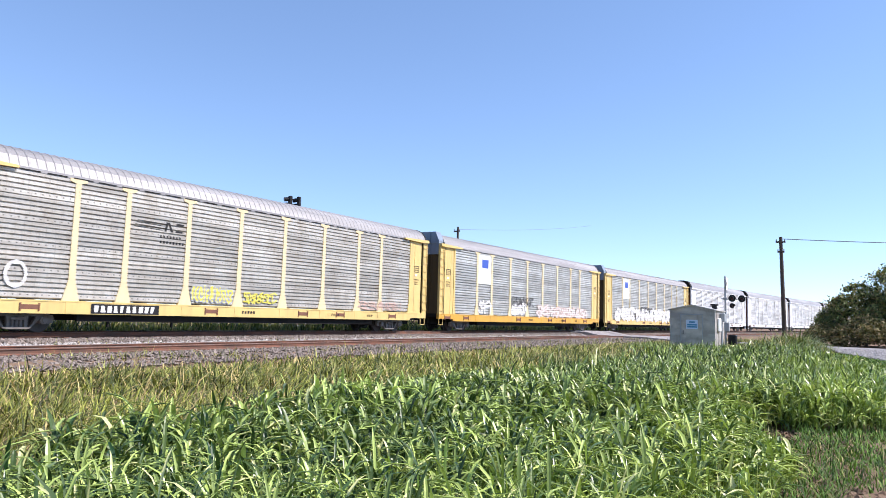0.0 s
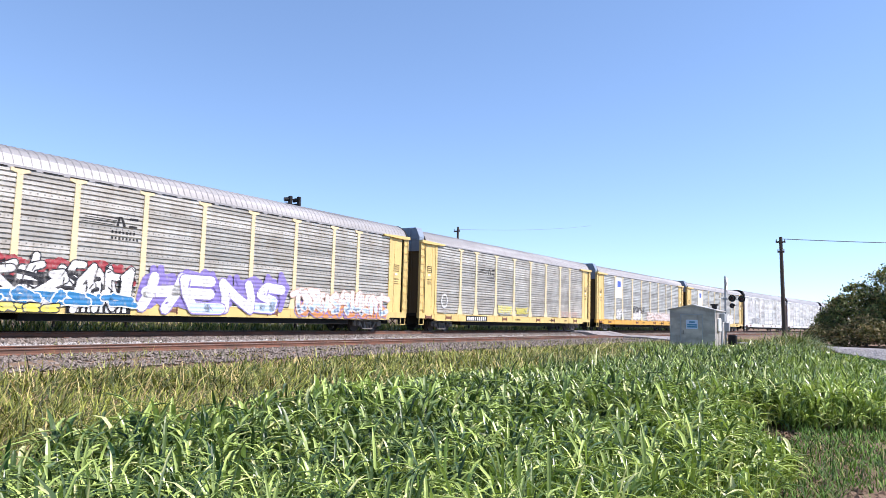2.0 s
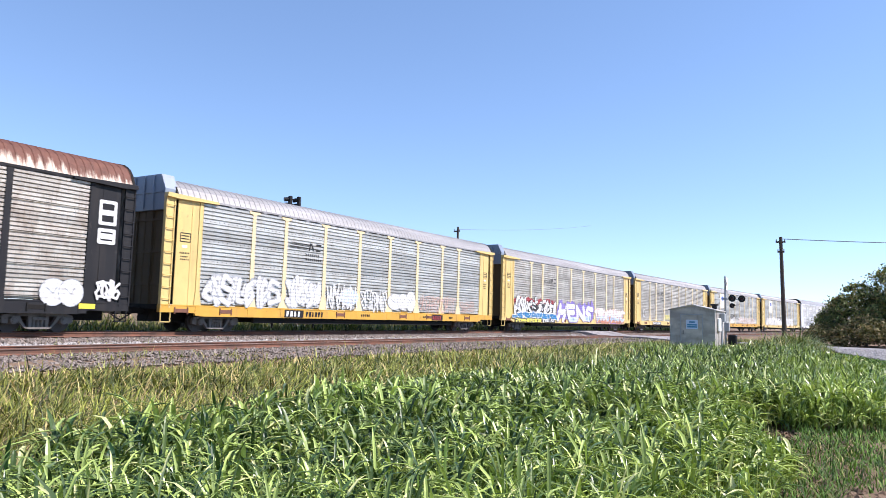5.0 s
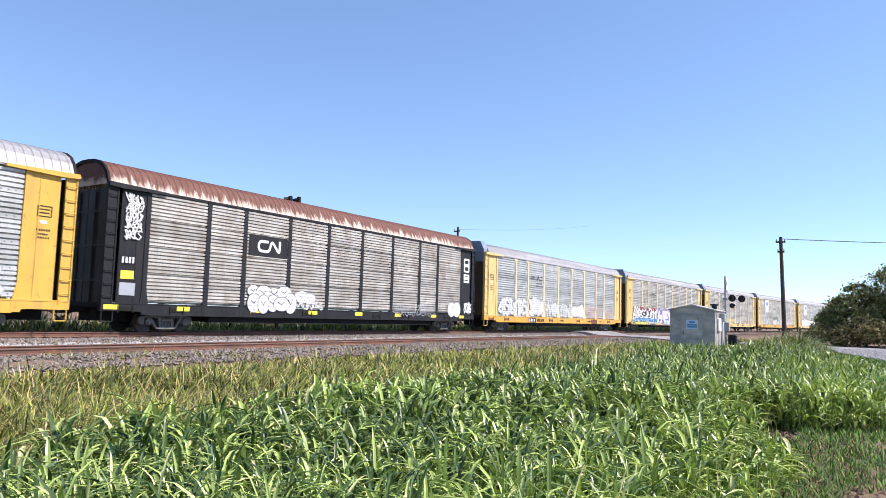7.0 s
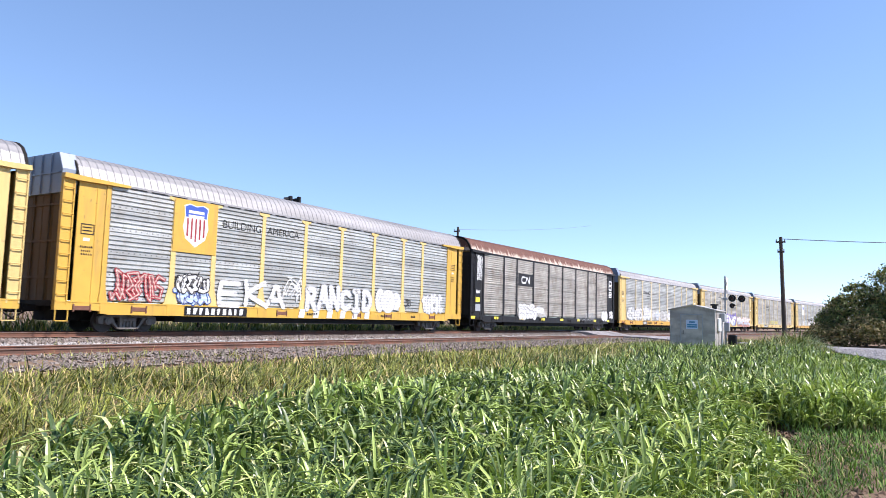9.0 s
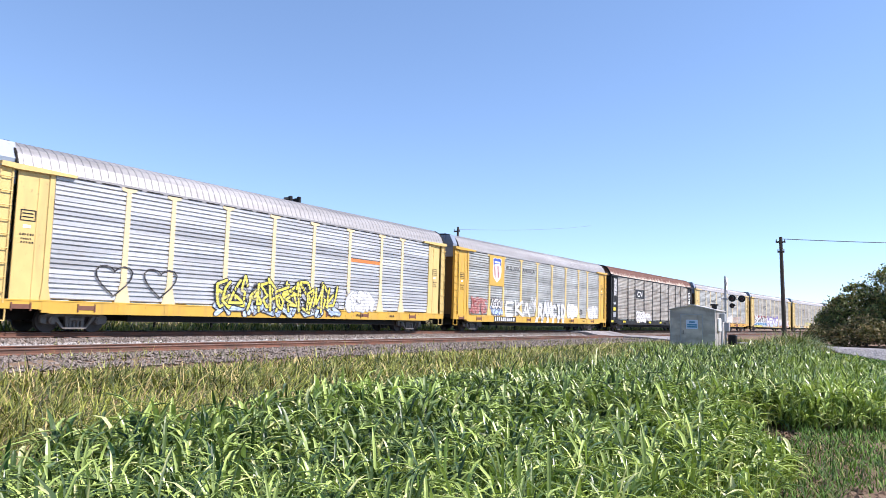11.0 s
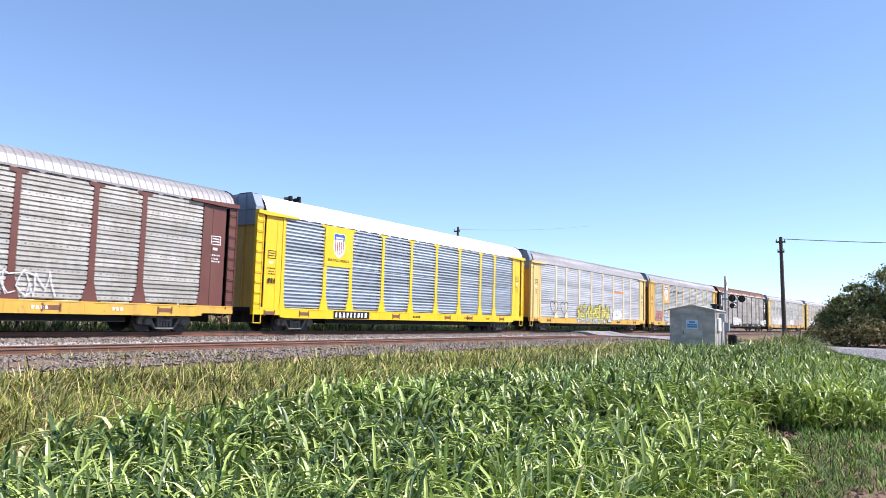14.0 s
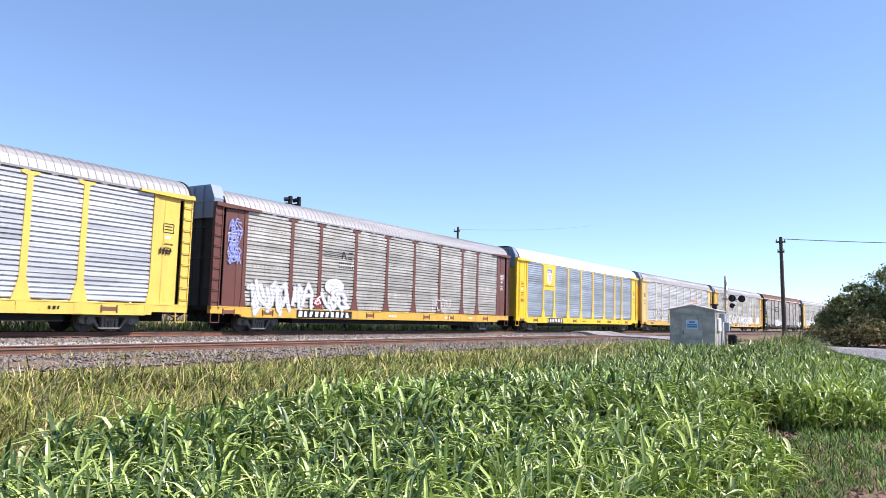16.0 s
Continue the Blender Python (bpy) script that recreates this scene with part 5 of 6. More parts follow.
def build_weeds():
    rng = np.random.default_rng(12)
    n = 200000
    x, w = 1.0 + 75 * rng.random(n) ** 1.35, rng.uniform(4.5, 19.5, n)
    y = w + bend(x)
    r = np.hypot(x, y)
    edge = 0.5 * (lumps(x * 2, y * 2, 4.0) - 0.5)
    thin = np.clip((16.6 - w) / 3.0, 0.03, 1.0) * (0.3 + 0.9 * lumps(x * 0.8, y * 0.8, 7.0))
    thin = np.where(w > 16.8, 0.035 * (lumps(x, y, 3.0) > 0.6), thin)
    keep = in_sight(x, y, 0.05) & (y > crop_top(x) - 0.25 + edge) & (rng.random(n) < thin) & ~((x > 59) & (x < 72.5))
    keep &= ~((x > 43.6) & (x < 48.2) & (y > 7.6) & (y < 10.7))
    x, y, r, w = x[keep], y[keep], r[keep], w[keep]
    k = len(x)
    h = rng.uniform(0.22, 0.62, k) * (0.6 + 0.6 * lumps(x, y, 2.0)) * np.clip((18.5 - w) / 5, 0.5, 1.0)
    wd = rng.uniform(0.008, 0.018, k) * np.clip(r / 8, 1.0, 3.2)
    ob = blades("dry_weeds", x, y, ground_z(x, y) - 0.06, h, wd, rng.normal(-0.4, 1.6, k), rng.uniform(0.05, 0.9, k), rng.uniform(0.0, 0.9, k), rng.uniform(0.6, 1.1, k), WEED, 4)
    tagged(ob, "olive and straw coloured weeds between field and ballast", "weeds", kind="stuff")


def build_short_grass():
    rng = np.random.default_rng(13)
    n = 190000
    x, y = 4 + 48 * rng.random(n) ** 1.7, rng.uniform(-6, 2.2, n)
    far = rng.random(n) < 0.22
    x, y = np.where(far, rng.uniform(-25, 8, n), x), np.where(far, rng.uniform(-9, 1.0, n), y)
    r = np.hypot(x, y)
    bare = lumps(x * 1.6, y * 2.2, 9.0)
    keep = ((np.arctan2(y, x) > -0.12) | far) & (y < crop_low(x) + 0.3) & (bare > 0.10) & ~((x < 8.6) & (y < 0.30) & (bare < 0.8)) & ~(((x - 12.2) ** 2 / 3 + (y - 1.3) ** 2) < 0.12)
    keep &= (x < 28) | (y > np.interp(x, [28, 42.6, 53, 61.5], [-2.6, -0.4, 2.1, 3.0]))
    x, y, r = x[keep], y[keep], r[keep]
    k = len(x)
    ob = blades("short_grass", x, y, np.full(k, -0.06), rng.uniform(0.06, 0.22, k), rng.uniform(0.007, 0.015, k) * np.clip(r / 9, 1, 3), rng.uniform(0, 6.28, k), rng.uniform(0.1, 0.8, k), rng.uniform(0, 0.5, k), rng.uniform(0.7, 1.0, k), SHORT, 4)
    tagged(ob, "short trampled grass beside the field path", "grass", kind="stuff")


def build_tall_weeds():
    """Rank growth by the crossing and the thicket behind the train."""
    rng = np.random.default_rng(14)
    n = 16000
    x, y = rng.normal(52, 3.6, n), rng.normal(4.9, 1.0, n)
    keep = (y < 7.3) & (y > 2.2) & ((x < 49) | (x > 53))
    x, y = x[keep], y[keep]
    k = len(x)
    h = rng.uniform(0.5, 1.6, k) * (0.6 + 0.7 * lumps(x * 0.9, y * 1.5, 8.0)) * np.exp(-((y - 4.9) / 2.2) ** 2)
    ob = blades("tall_weeds", x, y, ground_z(x, y) - 0.06, h, rng.uniform(0.03, 0.07, k), rng.uniform(0, 6.28, k), rng.uniform(0.1, 0.9, k), rng.uniform(0, 0.9, k), rng.uniform(0.6, 1.1, k), RANK, 4)
    tagged(ob, "tall green weeds by the level crossing", "weeds", kind="stuff")
    n = 46000
    x, w = 8 + 120 * rng.random(n), rng.uniform(28.3, 34, n)
    y = w + bend(x)
    h = rng.uniform(0.5, 1.5, n) * (0.55 + 0.7 * lumps(x * 0.4, w, 5.0)) * np.clip((w - 27.3) / 2.0, 0.4, 1.25)
    ob = blades("trackside_growth", x, y, ground_z(x, y) - 0.06, h, rng.uniform(0.03, 0.09, n), rng.uniform(0, 6.28, n), rng.uniform(0.05, 0.6, n), rng.uniform(0, 0.5, n), rng.uniform(0.8, 1.1, n), WEED, 4)
    tagged(ob, "rough olive green growth beyond the main track", "weeds", kind="stuff")
    n = 5000
    x, y = rng.uniform(38.5, 43.9, n), rng.uniform(5.2, 11.5, n)
    ob = blades("hut_weeds", x, y, ground_z(x, y) - 0.06, rng.uniform(0.25, 0.75, n), rng.uniform(0.02, 0.045, n), rng.uniform(0, 6.28, n), rng.uniform(0.05, 0.5, n), rng.uniform(0, 0.6, n), rng.uniform(0.8, 1.1, n), CROP, 4)
    tagged(ob, "green weeds in front of the signal hut", "weeds", kind="stuff")
    n = 5500
    x, w = 2 + 60 * rng.random(n) ** 1.3, np.where(rng.random(n) < 0.5, rng.uniform(22.6, 24.0, n), rng.uniform(16.2, 19.6, n))
    keep = lumps(x * 1.1, w, 6.0) > 0.5
    x, w = x[keep], w[keep]
    y, k = w + bend(x), int(keep.sum())
    ob = blades("ballast_weeds", x, y, np.full(k, 0.12), rng.uniform(0.15, 0.5, k), rng.uniform(0.012, 0.026, k), rng.uniform(0, 6.28, k), rng.uniform(0.1, 0.6, k), rng.uniform(0, 0.6, k), rng.uniform(0.8, 1.1, k), WEED, 4)
    tagged(ob, "sparse straw coloured weeds growing through the ballast", "weeds", kind="stuff")


def scatter_clods():
    """Clods of soil on the bare spots and loose stones on the lane."""
    rng = np.random.default_rng(18)
    base = np.array([[1, 0, 0], [-1, 0, 0], [0, 1, 0], [0, -1, 0], [0, 0, 1], [0, 0, -1]], float)
    tri = np.array([[0, 2, 4], [2, 1, 4], [1, 3, 4], [3, 0, 4], [2, 0, 5], [1, 2, 5], [3, 1, 5], [0, 3, 5]])
    for n, x0, x1, y0, y1, lo, hi, z, mat, name, label in ((9000, 6, 26, -1.5, 2.0, 0.012, 0.05, -0.04, SOIL, "soil_clods", "loose brown clods on bare soil"), (7000, 36, 62, -3.0, 2.8, 0.03, 0.09, 0.05, STONE, "lane_stones", "loose grey stones on the gravel lane")):
        x, y = rng.uniform(x0, x1, n), rng.uniform(y0, y1, n)
        keep = y > -3
        if name == "lane_stones":
            keep = y < np.interp(x, [30, 42.6, 53, 61.5], [-2.4, -0.5, 2.0, 2.9])
        x, y = x[keep], y[keep]
        n = len(x)
        v = base[None] * rng.uniform(lo, hi, (n, 1, 1)) * rng.uniform(0.5, 1.3, (n, 6, 1))
        a = rng.uniform(0, 6.28, (n, 1))
        vx, vy = v[..., 0] * np.cos(a) - v[..., 1] * np.sin(a), v[..., 0] * np.sin(a) + v[..., 1] * np.cos(a)
        out = np.stack([vx + x[:, None], vy + y[:, None], v[..., 2] * 0.7 + z], -1)
        faces = (tri[None] + (np.arange(n) * 6)[:, None, None]).reshape(-1, 3)
        ob = big_mesh(name, out.reshape(-1, 3), faces, 3, mat)
        ob.data.polygons.foreach_set("use_smooth", np.zeros(len(faces), bool))
        tagged(ob, label, "stones", kind="stuff")


scatter_clods()
build_crop()
build_weeds()
build_short_grass()
build_tall_weeds()


# ---------------------------------------------------------------- roads
def ribbon(name, stations, material, label):
    """A road surface with thickness, from (left x, left y, right x, right y, z) stations."""
    bm = bmesh.new()
    rows = []
    for lx, ly, rx, ry, z in stations:
        row = []
        for i in range(9):
            f = i / 8
            crown = 0.04 * (1 - (2 * f - 1) ** 2)
            row.append(bm.verts.new((lx + (rx - lx) * f, ly + (ry - ly) * f, z + crown)))
        row += [bm.verts.new((rx, ry, z - 0.25)), bm.verts.new((lx, ly, z - 0.25))]
        rows.append(row)
    for a, b in zip(rows, rows[1:]):
        for i in range(len(a)):
            j = (i + 1) % len(a)
            bm.faces.new((a[i], a[j], b[j], b[i]))
    bm.faces.new(rows[0])
    bm.faces.new(rows[-1][::-1])
    tagged(part(name, bm, material), label, "road", kind="structure")


CROSS = [(-70, 0.03), (0, 0.03), (9, 0.05), (15, 0.16), (18.6, 0.385), (22.4, 0.385), (24.0, 0.655), (27.6, 0.655), (31, 0.35), (38, 0.04), (80, 0.03)]
ribbon("crossing_road", [(60.5 + w * 0.05, w + bend(66.0), 68.5 + w * 0.05, w + bend(66.0), z) for w, z in CROSS], GRAVEL, "pale worn road over the level crossing")
ribbon("gravel_lane", [(30.0, -2.4, 30.0, -9.0, 0.0), (42.6, -0.5, 43.0, -8.0, 0.03), (53.0, 2.0, 54.5, -6.0, 0.04), (61.5, 2.9, 62.0, -5.0, 0.035)], GRAVEL, "grey gravel lane leading to the crossing")


# ---------------------------------------------------------------- signal hut, crossing signal, poles
def build_hut():
    x0, x1, y0, y1, z0, ze, zr = 44.2, 47.2, 7.9, 10.45, 0.02, 2.42, 2.70
    ym = (y0 + y1) / 2
    hut = thing("signal_hut", pose((x0 + x1) / 2, ym, z0), "bare aluminium signal hut with a blue notice", "equipment hut")
    cx = (x0 + x1) / 2
    L, W = (x1 - x0) / 2, (y1 - y0) / 2
    bm = bmesh.new()
    side = [(-W, 0.12), (W, 0.12), (W, ze), (0, zr - 0.05), (-W, ze)]
    a = [bm.verts.new((-L, y, z)) for y, z in side]
    b = [bm.verts.new((L, y, z)) for y, z in side]
    bm.faces.new(a)
    bm.faces.new(b[::-1])
    for i in range(5):
        bm.faces.new((a[(i + 1) % 5], a[i], b[i], b[(i + 1) % 5]))
    part("body", bm, ALU, hut)
    for y in (-W + 0.02, W - 0.02):
        part("corner_trim", block(bmesh.new(), -L - 0.012, -L + 0.01, y - 0.03, y + 0.03, 0.12, ze - 0.02), ALU, hut)
    for x in np.linspace(-L + 0.5, L - 0.5, 5):
        part("side_seam", block(bmesh.new(), x - 0.02, x + 0.02, -W - 0.015, -W + 0.01, 0.12, ze - 0.03), ALU, hut)
    bm = bmesh.new()
    for s in (-1, 1):
        e = [(s * (W + 0.09), ze - 0.05), (s * (W + 0.09), ze + 0.0), (0, zr + 0.02), (0, zr - 0.04)]
        va = [bm.verts.new((-L - 0.10, y, z)) for y, z in e]
        vb = [bm.verts.new((L + 0.10, y, z)) for y, z in e]
        bm.faces.new(va)
        bm.faces.new(vb[::-1])
        for i in range(4):
            bm.faces.new((va[(i + 1) % 4], va[i], vb[i], vb[(i + 1) % 4]))
    part("roof", bm, ALU, hut)
    bm = bmesh.new()
    block(bm, -L, L, -W + 0.1, W - 0.1, 0.0, 0.12)
    part("base", bm, GREY, hut)
    bm = bmesh.new()
    block(bm, -L - 0.035, -L - 0.005, -0.55, 0.62, 0.22, 2.10, 0.008)
    door = part("door", bm, ALU, hut, "plain aluminium door")
    bm = bmesh.new()
    for y in (-0.60, 0.63):
        block(bm, -L - 0.045, -L - 0.004, y, y + 0.045, 0.18, 2.16)
    block(bm, -L - 0.045, -L - 0.004, -0.60, 0.675, 2.11, 2.16)
    part("door_frame", bm, GREY, hut)
    bm = bmesh.new()
    rod(bm, (-L - 0.09, 0.50, 0.98), (-L - 0.09, 0.50, 1.22), 0.018, n=6)
    rod(bm, (-L - 0.03, 0.50, 1.10), (-L - 0.09, 0.50, 1.10), 0.02, n=6)
    part("door_handle", bm, BLACK, door, "dark door handle")
    bm = bmesh.new()
    block(bm, -L - 0.048, -L - 0.036, -0.32, 0.34, 1.28, 1.82)
    sign = part("notice", bm, PALEBLUE, door, "pale blue notice with dark blue bars")
    bm = bmesh.new()
    for z, q in ((1.68, 0.16), (1.52, 0.27), (1.40, 0.27)):
        block(bm, -L - 0.052, -L - 0.047, -q, q + 0.02, z - 0.035, z + 0.05)
    part("notice_bars", bm, SKYBLUE, sign)
    bm = bmesh.new()
    block(bm, -0.9, -0.2, -W - 0.14, -W - 0.016, 1.15, 1.95, 0.05)
    part("meter_cover", bm, WHITE, hut, "white rounded cover on the side")
    bm = bmesh.new()
    block(bm, -0.1, 0.3, -W - 0.3, -W, 1.75, 2.25, 0.03)
    rod(bm, (0.1, -W - 0.1, 0.1), (0.1, -W - 0.1, 1.8), 0.05, n=8)
    part("cable_box", bm, GREY, hut)
    bm = bmesh.new()
    rod(bm, (0.7, -0.85, ze - 0.1), (0.7, -0.85, zr + 0.02), 0.15, n=10)
    rod(bm, (0.7, -0.85, zr + 0.02), (0.7, -0.85, zr + 0.12), 0.24, n=10)
    part("roof_vent", bm, BLACK, hut, "dark round roof vent")


LENS = painted("dark_red_lens", (0.06, 0.008, 0.008), 0.1, 0.25)


def build_crossing_signal():
    sig = thing("crossing_signal", pose(51.3, 8.5, 0.0), "grey crossing mast with paired black flashing lamps", "crossing signal")
    bm = bmesh.new()
    rod(bm, (0, 0, 0.0), (0, 0, 4.75), 0.065, n=10)
    rod(bm, (0, 0, 0.0), (0, 0, 0.35), 0.17, 0.12, n=10)
    rod(bm, (0, 0, 4.75), (0, 0, 4.9), 0.09, 0.02, n=8)
    part("mast", bm, GREY, sig)
    for s in (-1, 1):
        bm = bmesh.new()
        block(bm, -0.02, 0.02, -0.62, 0.62, -0.115, 0.115, 0.008)
        part("crossbuck_board", bm, WHITE, sig, "white crossing board", pose(-0.10 - 0.03 * s, -0.12, 4.25, s * 42, 0, 94))
    bm = bmesh.new()
    rod(bm, (-0.05, -1.05, 3.32), (-0.05, 0.25, 3.32), 0.035, n=8)
    block(bm, -0.12, 0.10, -0.12, 0.12, 3.24, 3.42, 0.02)
    part("lamp_arm", bm, GREY, sig)

    def lamp(x, y, z, turn, r):
        bm = bmesh.new()
        rod(bm, (0, 0, 0), (-0.03, 0, 0), r, n=20)
        rod(bm, (0.02, 0, 0), (0.2, 0, 0), r * 0.5, r * 0.4, n=14)
        for k in range(9):
            a = math.pi * (k / 8)
            block(bm, -0.28, -0.03, math.cos(a) * r * 0.52 - 0.02, math.cos(a) * r * 0.52 + 0.02, math.sin(a) * r * 0.52 - 0.02, math.sin(a) * r * 0.52 + 0.02)
        lp = part("lamp", bm, BLACK, sig, "round black lamp shield with hood", pose(x, y, z, 0, 0, turn))
        bm = bmesh.new()
        rod(bm, (-0.03, 0, 0), (-0.05, 0, 0), r * 0.45, n=14)
        part("lens", bm, LENS, lp, "dark red lens")

    lamp(-0.15, -0.45, 3.36, 0, 0.23)
    lamp(-0.15, -1.05, 3.34, 0, 0.23)
    lamp(0.05, -0.40, 2.88, 35, 0.17)
    bm = bmesh.new()
    block(bm, -0.25, 0.25, -0.70, -0.18, 0.30, 0.95, 0.05)
    rod(bm, (-0.2, -0.44, 0.62), (0.2, -0.44, 0.62), 0.27, n=14)
    part("gate_machine", bm, BLACK, sig, "black gate machine at the foot")
    bm = bmesh.new()
    block(bm, -0.2, 0.2, -0.25, 0.30, 1.15, 1.75, 0.03)
    part("junction_box", bm, GREY, sig)


def wire_mesh(a, b, sag, r):
    bm = bmesh.new()
    pts = [Vector(a).lerp(Vector(b), i / 16) - Vector((0, 0, sag * 4 * (i / 16) * (1 - i / 16))) for i in range(17)]
    for p, q in zip(pts, pts[1:]):
        rod(bm, p, q, r, n=5)
    return bm


def utility_pole(x, y, h, lean, arm, label, r=0.17):
    p = thing("utility_pole", pose(x, y, -0.02), label, "utility pole", "poles along the road")
    bm = bmesh.new()
    n, rings = 8, []
    for i in range(n + 1):
        f = i / n
        q = r * (1 - 0.3 * f)
        rings.append([bm.verts.new((q * math.cos(k * 0.5236), lean * f + q * math.sin(k * 0.5236), h * f)) for k in range(12)])
    for lo, hi in zip(rings, rings[1:]):
        for k in range(12):
            bm.faces.new((lo[k], lo[(k + 1) % 12], hi[(k + 1) % 12], hi[k]))
    bm.faces.new(rings[0][::-1])
    bm.faces.new(rings[-1])
    part("pole", bm, POLE, p)
    for z, q in arm:
        bm = bmesh.new()
        block(bm, -0.05, 0.05, -q, q, -0.06, 0.06, 0.01)
        a = part("crossarm", bm, POLE, p, m=pose(-0.17, lean * z / h, z))
        for s in (-0.85, 0.85):
            bm = bmesh.new()
            rod(bm, (0, s * q, 0.06), (0, s * q, 0.22), 0.05, 0.03, n=8)
            part("insulator", bm, GREY, a)
    return p


def build_poles():
    p = utility_pole(59.7, 5.72, 8.35, 0.18, [(7.95, 0.34), (7.2, 0.24)], "dark weathered wooden utility pole with short arms")
    bm = wire_mesh((0, 0.1, 8.2), (14, -42, 8.9), 0.7, 0.03)
    part("overhead_wire", bm, WIRE, p, "thin grey overhead wire")
    q = utility_pole(56.0, 31.9, 9.72, 0.0, [(9.3, 0.28)], "slim far wooden pole behind the train", 0.13)
    bm = wire_mesh((0, 0, 9.5), (50, 5, 16.2), 0.3, 0.014)
    part("overhead_wire", bm, WIRE, q, "thin grey overhead wire")


def build_bracket_signal():
    sig = thing("railway_signal", pose(36.7, 33.9, 0.0), "dark twin-headed railway signal beyond the main track", "railway signal")
    bm = bmesh.new()
    rod(bm, (0, 0, -0.03), (0, 0, 8.7), 0.12, 0.09, n=10)
    part("mast", bm, GREY, sig)
    bm = bmesh.new()
    block(bm, -0.35, 0.45, -0.35, 0.35, 8.62, 8.70)
    part("bracket", bm, GREY, sig)
    for x, y, turn in ((-0.16, 0.15, 150), (0.36, -0.18, 120)):
        bm = bmesh.new()
        block(bm, -0.12, 0.12, -0.18, 0.18, 8.72, 9.55, 0.05)
        rod(bm, (0, 0, 8.68), (0, 0, 8.75), 0.05, n=8)
        rod(bm, (0.1, 0, 9.32), (0.42, 0, 9.27), 0.14, n=12)
        rod(bm, (0.1, 0, 8.95), (0.42, 0, 8.90), 0.14, n=12)
        part("signal_head", bm, BLACK, sig, "black signal head with hoods", pose(x, y, 0, 0, 0, turn))


build_hut()
build_crossing_signal()
build_poles()
build_bracket_signal()


# ---------------------------------------------------------------- shrubs
def shrub(x, y, h, r, seed, leaves, label, size=0.16, material=BUSH):
    """A trunk that forks into limbs, with clumps of small leaves along them."""
    rng = np.random.default_rng(seed)
    t = thing("bush", pose(x, y, -0.04), label, "bush", "bushes by the lane")
    bm = bmesh.new()
    rod(bm, (0, 0, 0), (0.1, 0.05, h * 0.4), 0.18, 0.12, n=8)
    tips = []
    for i in range(13):
        a, f = i * 2.4 + rng.uniform(-0.4, 0.4), rng.uniform(0.35, 1.0)
        el = rng.uniform(0.15, 1.35)
        tip = Vector((math.cos(a) * math.cos(el) * r * f, math.sin(a) * math.cos(el) * r * f, h * 0.22 + math.sin(el) * h * 0.72 * f))
        mid = tip * 0.5 + Vector((0, 0, h * 0.08))
        rod(bm, (0.08, 0.04, h * rng.uniform(0.05, 0.38)), mid, 0.09, 0.05, n=6)
        rod(bm, mid, tip, 0.05, 0.015, n=5)
        tips.append(tip)
    part("trunk", bm, POLE, t)
    centres = []
    for _ in range(150):
        el, a, f = math.asin(rng.uniform(-0.1, 1.0)), rng.uniform(0, 6.28), rng.uniform(0.45, 1.0) ** 0.6
        centres.append((math.cos(a) * math.cos(el) * r * f, math.sin(a) * math.cos(el) * r * f, max(0.3, h * 0.20 + math.sin(el) * h * 0.78 * f)))
    centres = np.array(centres + [tuple(q) for q in tips])
    pick = rng.integers(0, len(centres), leaves)
    p = centres[pick] + rng.normal(0, 1, (leaves, 3)) * np.array([0.10, 0.10, 0.075]) * r * rng.uniform(0.5, 1.2, (len(centres), 1))[pick]
    p[:, 2] = np.maximum(p[:, 2], 0.1)
    d1 = rng.normal(0, 1, (leaves, 3))
    d1 /= np.linalg.norm(d1, axis=1, keepdims=True)
    d2 = np.cross(d1, rng.normal(0, 1, (leaves, 3)))
    d2 /= np.linalg.norm(d2, axis=1, keepdims=True)
    s = (size * rng.uniform(0.5, 1.2, leaves))[:, None]
    v = np.stack([p - d1 * s, p + d2 * s * 0.45, p + d1 * s, p - d2 * s * 0.45], 1).reshape(-1, 3)
    crown = big_mesh("crown", v, np.arange(leaves * 4).reshape(-1, 4), 4, material)
    crown.parent = t
    return t


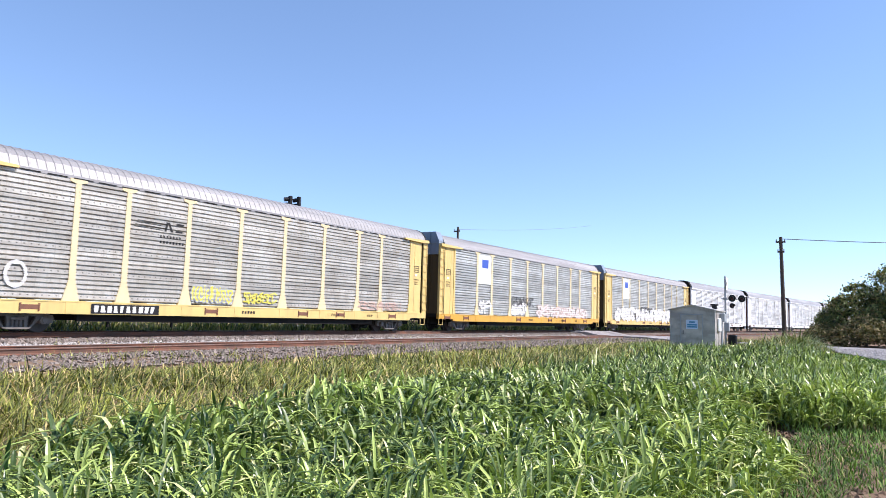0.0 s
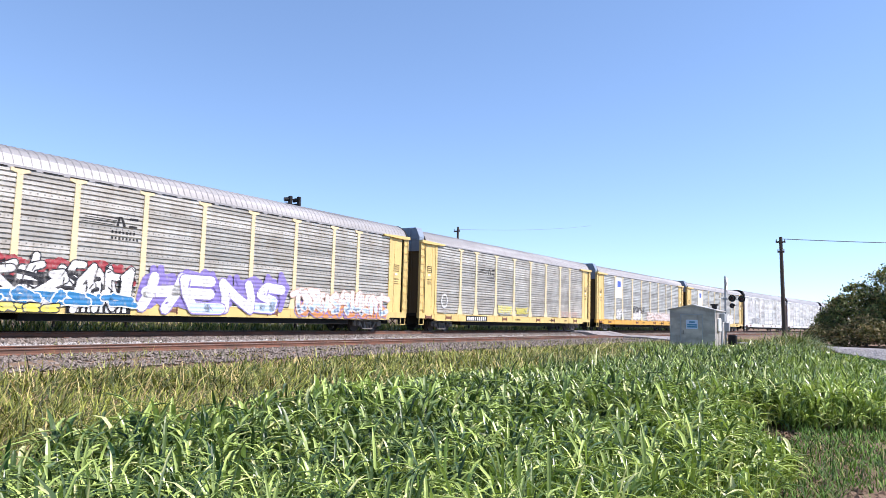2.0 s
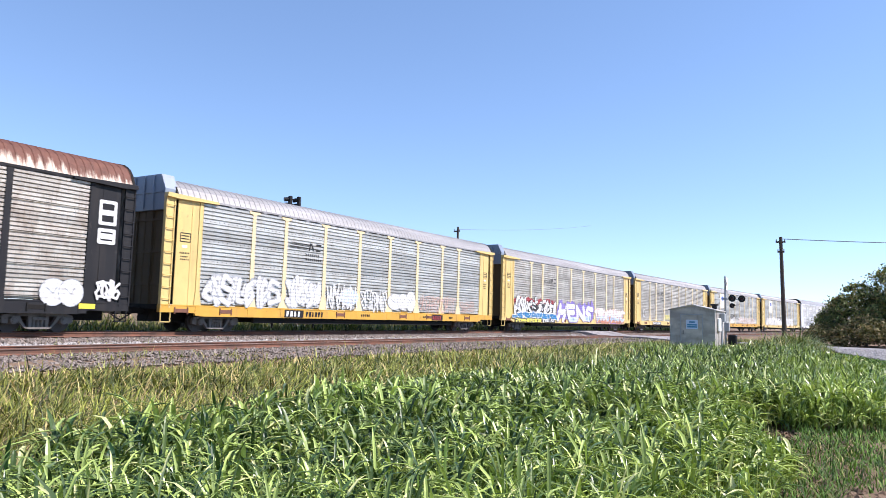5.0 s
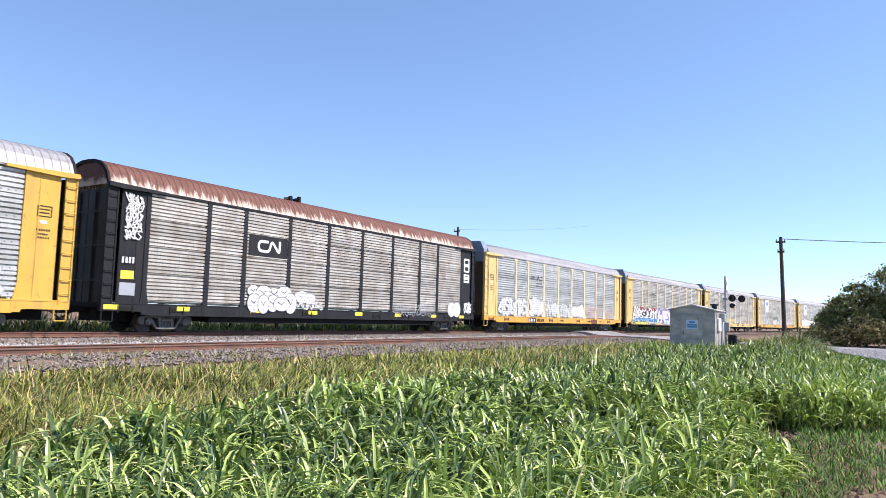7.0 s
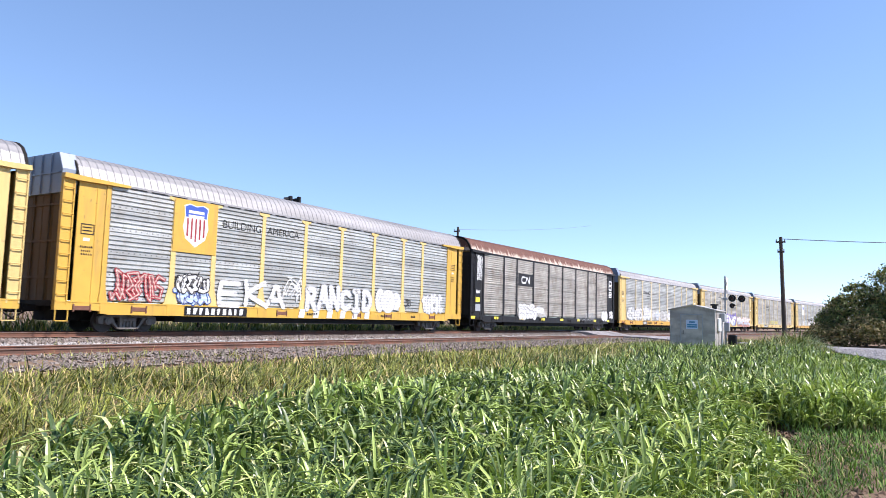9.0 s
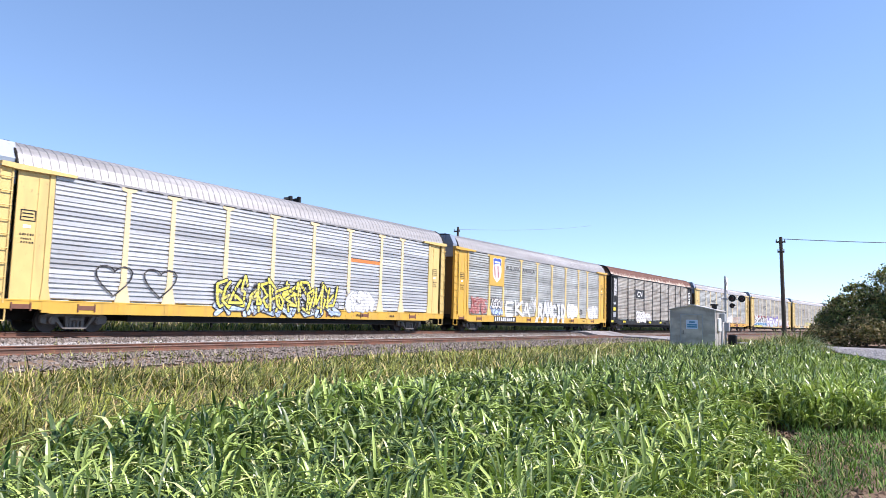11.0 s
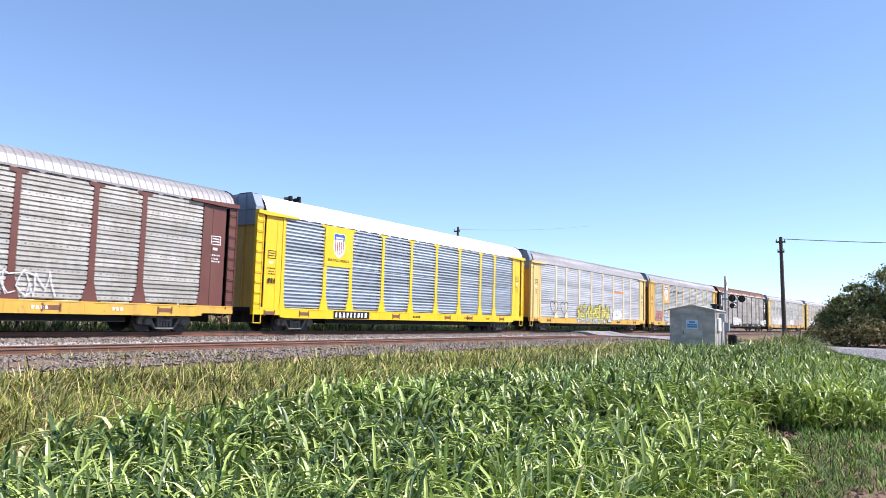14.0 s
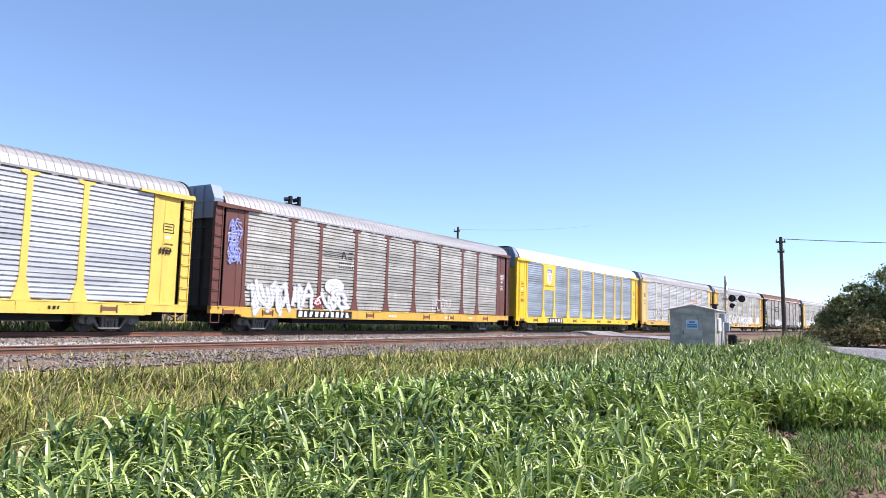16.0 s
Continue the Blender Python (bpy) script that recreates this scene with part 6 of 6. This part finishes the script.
DRYBUSH = leafy("dry_brush_leaf", (0.05, 0.05, 0.018), (0.32, 0.30, 0.10), (0.34, 0.25, 0.12), 0.72, 0.7)
shrub(78.0, -3.2, 8.2, 4.6, 31, 24000, "large dark green bush beside the gravel lane", 0.16)
shrub(77.0, 1.2, 6.1, 2.9, 32, 15000, "dark olive bush beside the gravel lane", 0.15)
shrub(76.0, 3.2, 3.6, 1.9, 33, 8000, "small olive bush at the end of the thicket", 0.14)
shrub(73.5, 0.6, 2.6, 2.6, 34, 8000, "low brown dry brush under the bushes", 0.14, DRYBUSH)
shrub(73.0, -3.4, 2.4, 2.6, 35, 8000, "low brown dry brush under the bushes", 0.14, DRYBUSH)
shrub(74.0, 4.0, 2.0, 1.6, 36, 5000, "low brown dry brush under the bushes", 0.14, DRYBUSH)
shrub(84.0, -10.0, 8.5, 5.0, 37, 7000, "large dark green bush beside the gravel lane", 0.3)


# ---------------------------------------------------------------- movement
SPEED, REAR_AT_8 = 13.277, 29.93
# how far the couplings of the cars ahead are drawn out
AHEAD = {1: 0.2, 2: 0.45, 3: 0.6, 4: 0.9}
SLIP = {0.0: 0.32, 0.5: 0.25, 1.0: -0.08, 1.5: 0.19, 2.0: 0.48, 2.5: 0.13, 3.0: -0.23, 3.5: -0.05, 4.0: -0.44, 6.5: 0.21, 7.0: -0.27, 7.5: 0.02, 8.0: -0.3,
        8.5: -0.01, 9.0: 0.07, 11.5: -0.33, 12.0: 0.05, 12.5: -0.28, 13.0: 0.12, 13.5: -0.2, 14.0: 0.09, 14.5: 0.47, 15.0: 0.03, 15.5: 0.21, 16.0: -0.26}


def car_pose(x):
    """A car whose middle is at x, its two trucks on the bent main track."""
    a, b = x - 10.55, x + 10.55
    ya, yb = MAIN_Y + bend(a), MAIN_Y + bend(b)
    return pose(x, (ya + yb) / 2, MAIN_Z, 0, 0, math.degrees(math.atan2(yb - ya, b - a)))


def motions():
    times = [i * 0.5 for i in range(33)]
    for k, car, wheels in CARS:
        walk(car, [(t, car_pose(REAR_AT_8 + PITCH_X * k + (AHEAD.get(k, 1.1) if k > 0 else 0.0) + HALF + SPEED * (t - 8) + SLIP.get(t, 0.0))) for t in times])
        for w in wheels:
            at = w.location.copy()
            walk(w, [(i / 30, pose(at.x, at.y, at.z, 0, math.degrees(SPEED * i / 30 / 0.42), 0)) for i in range(0, 481)])


motions()
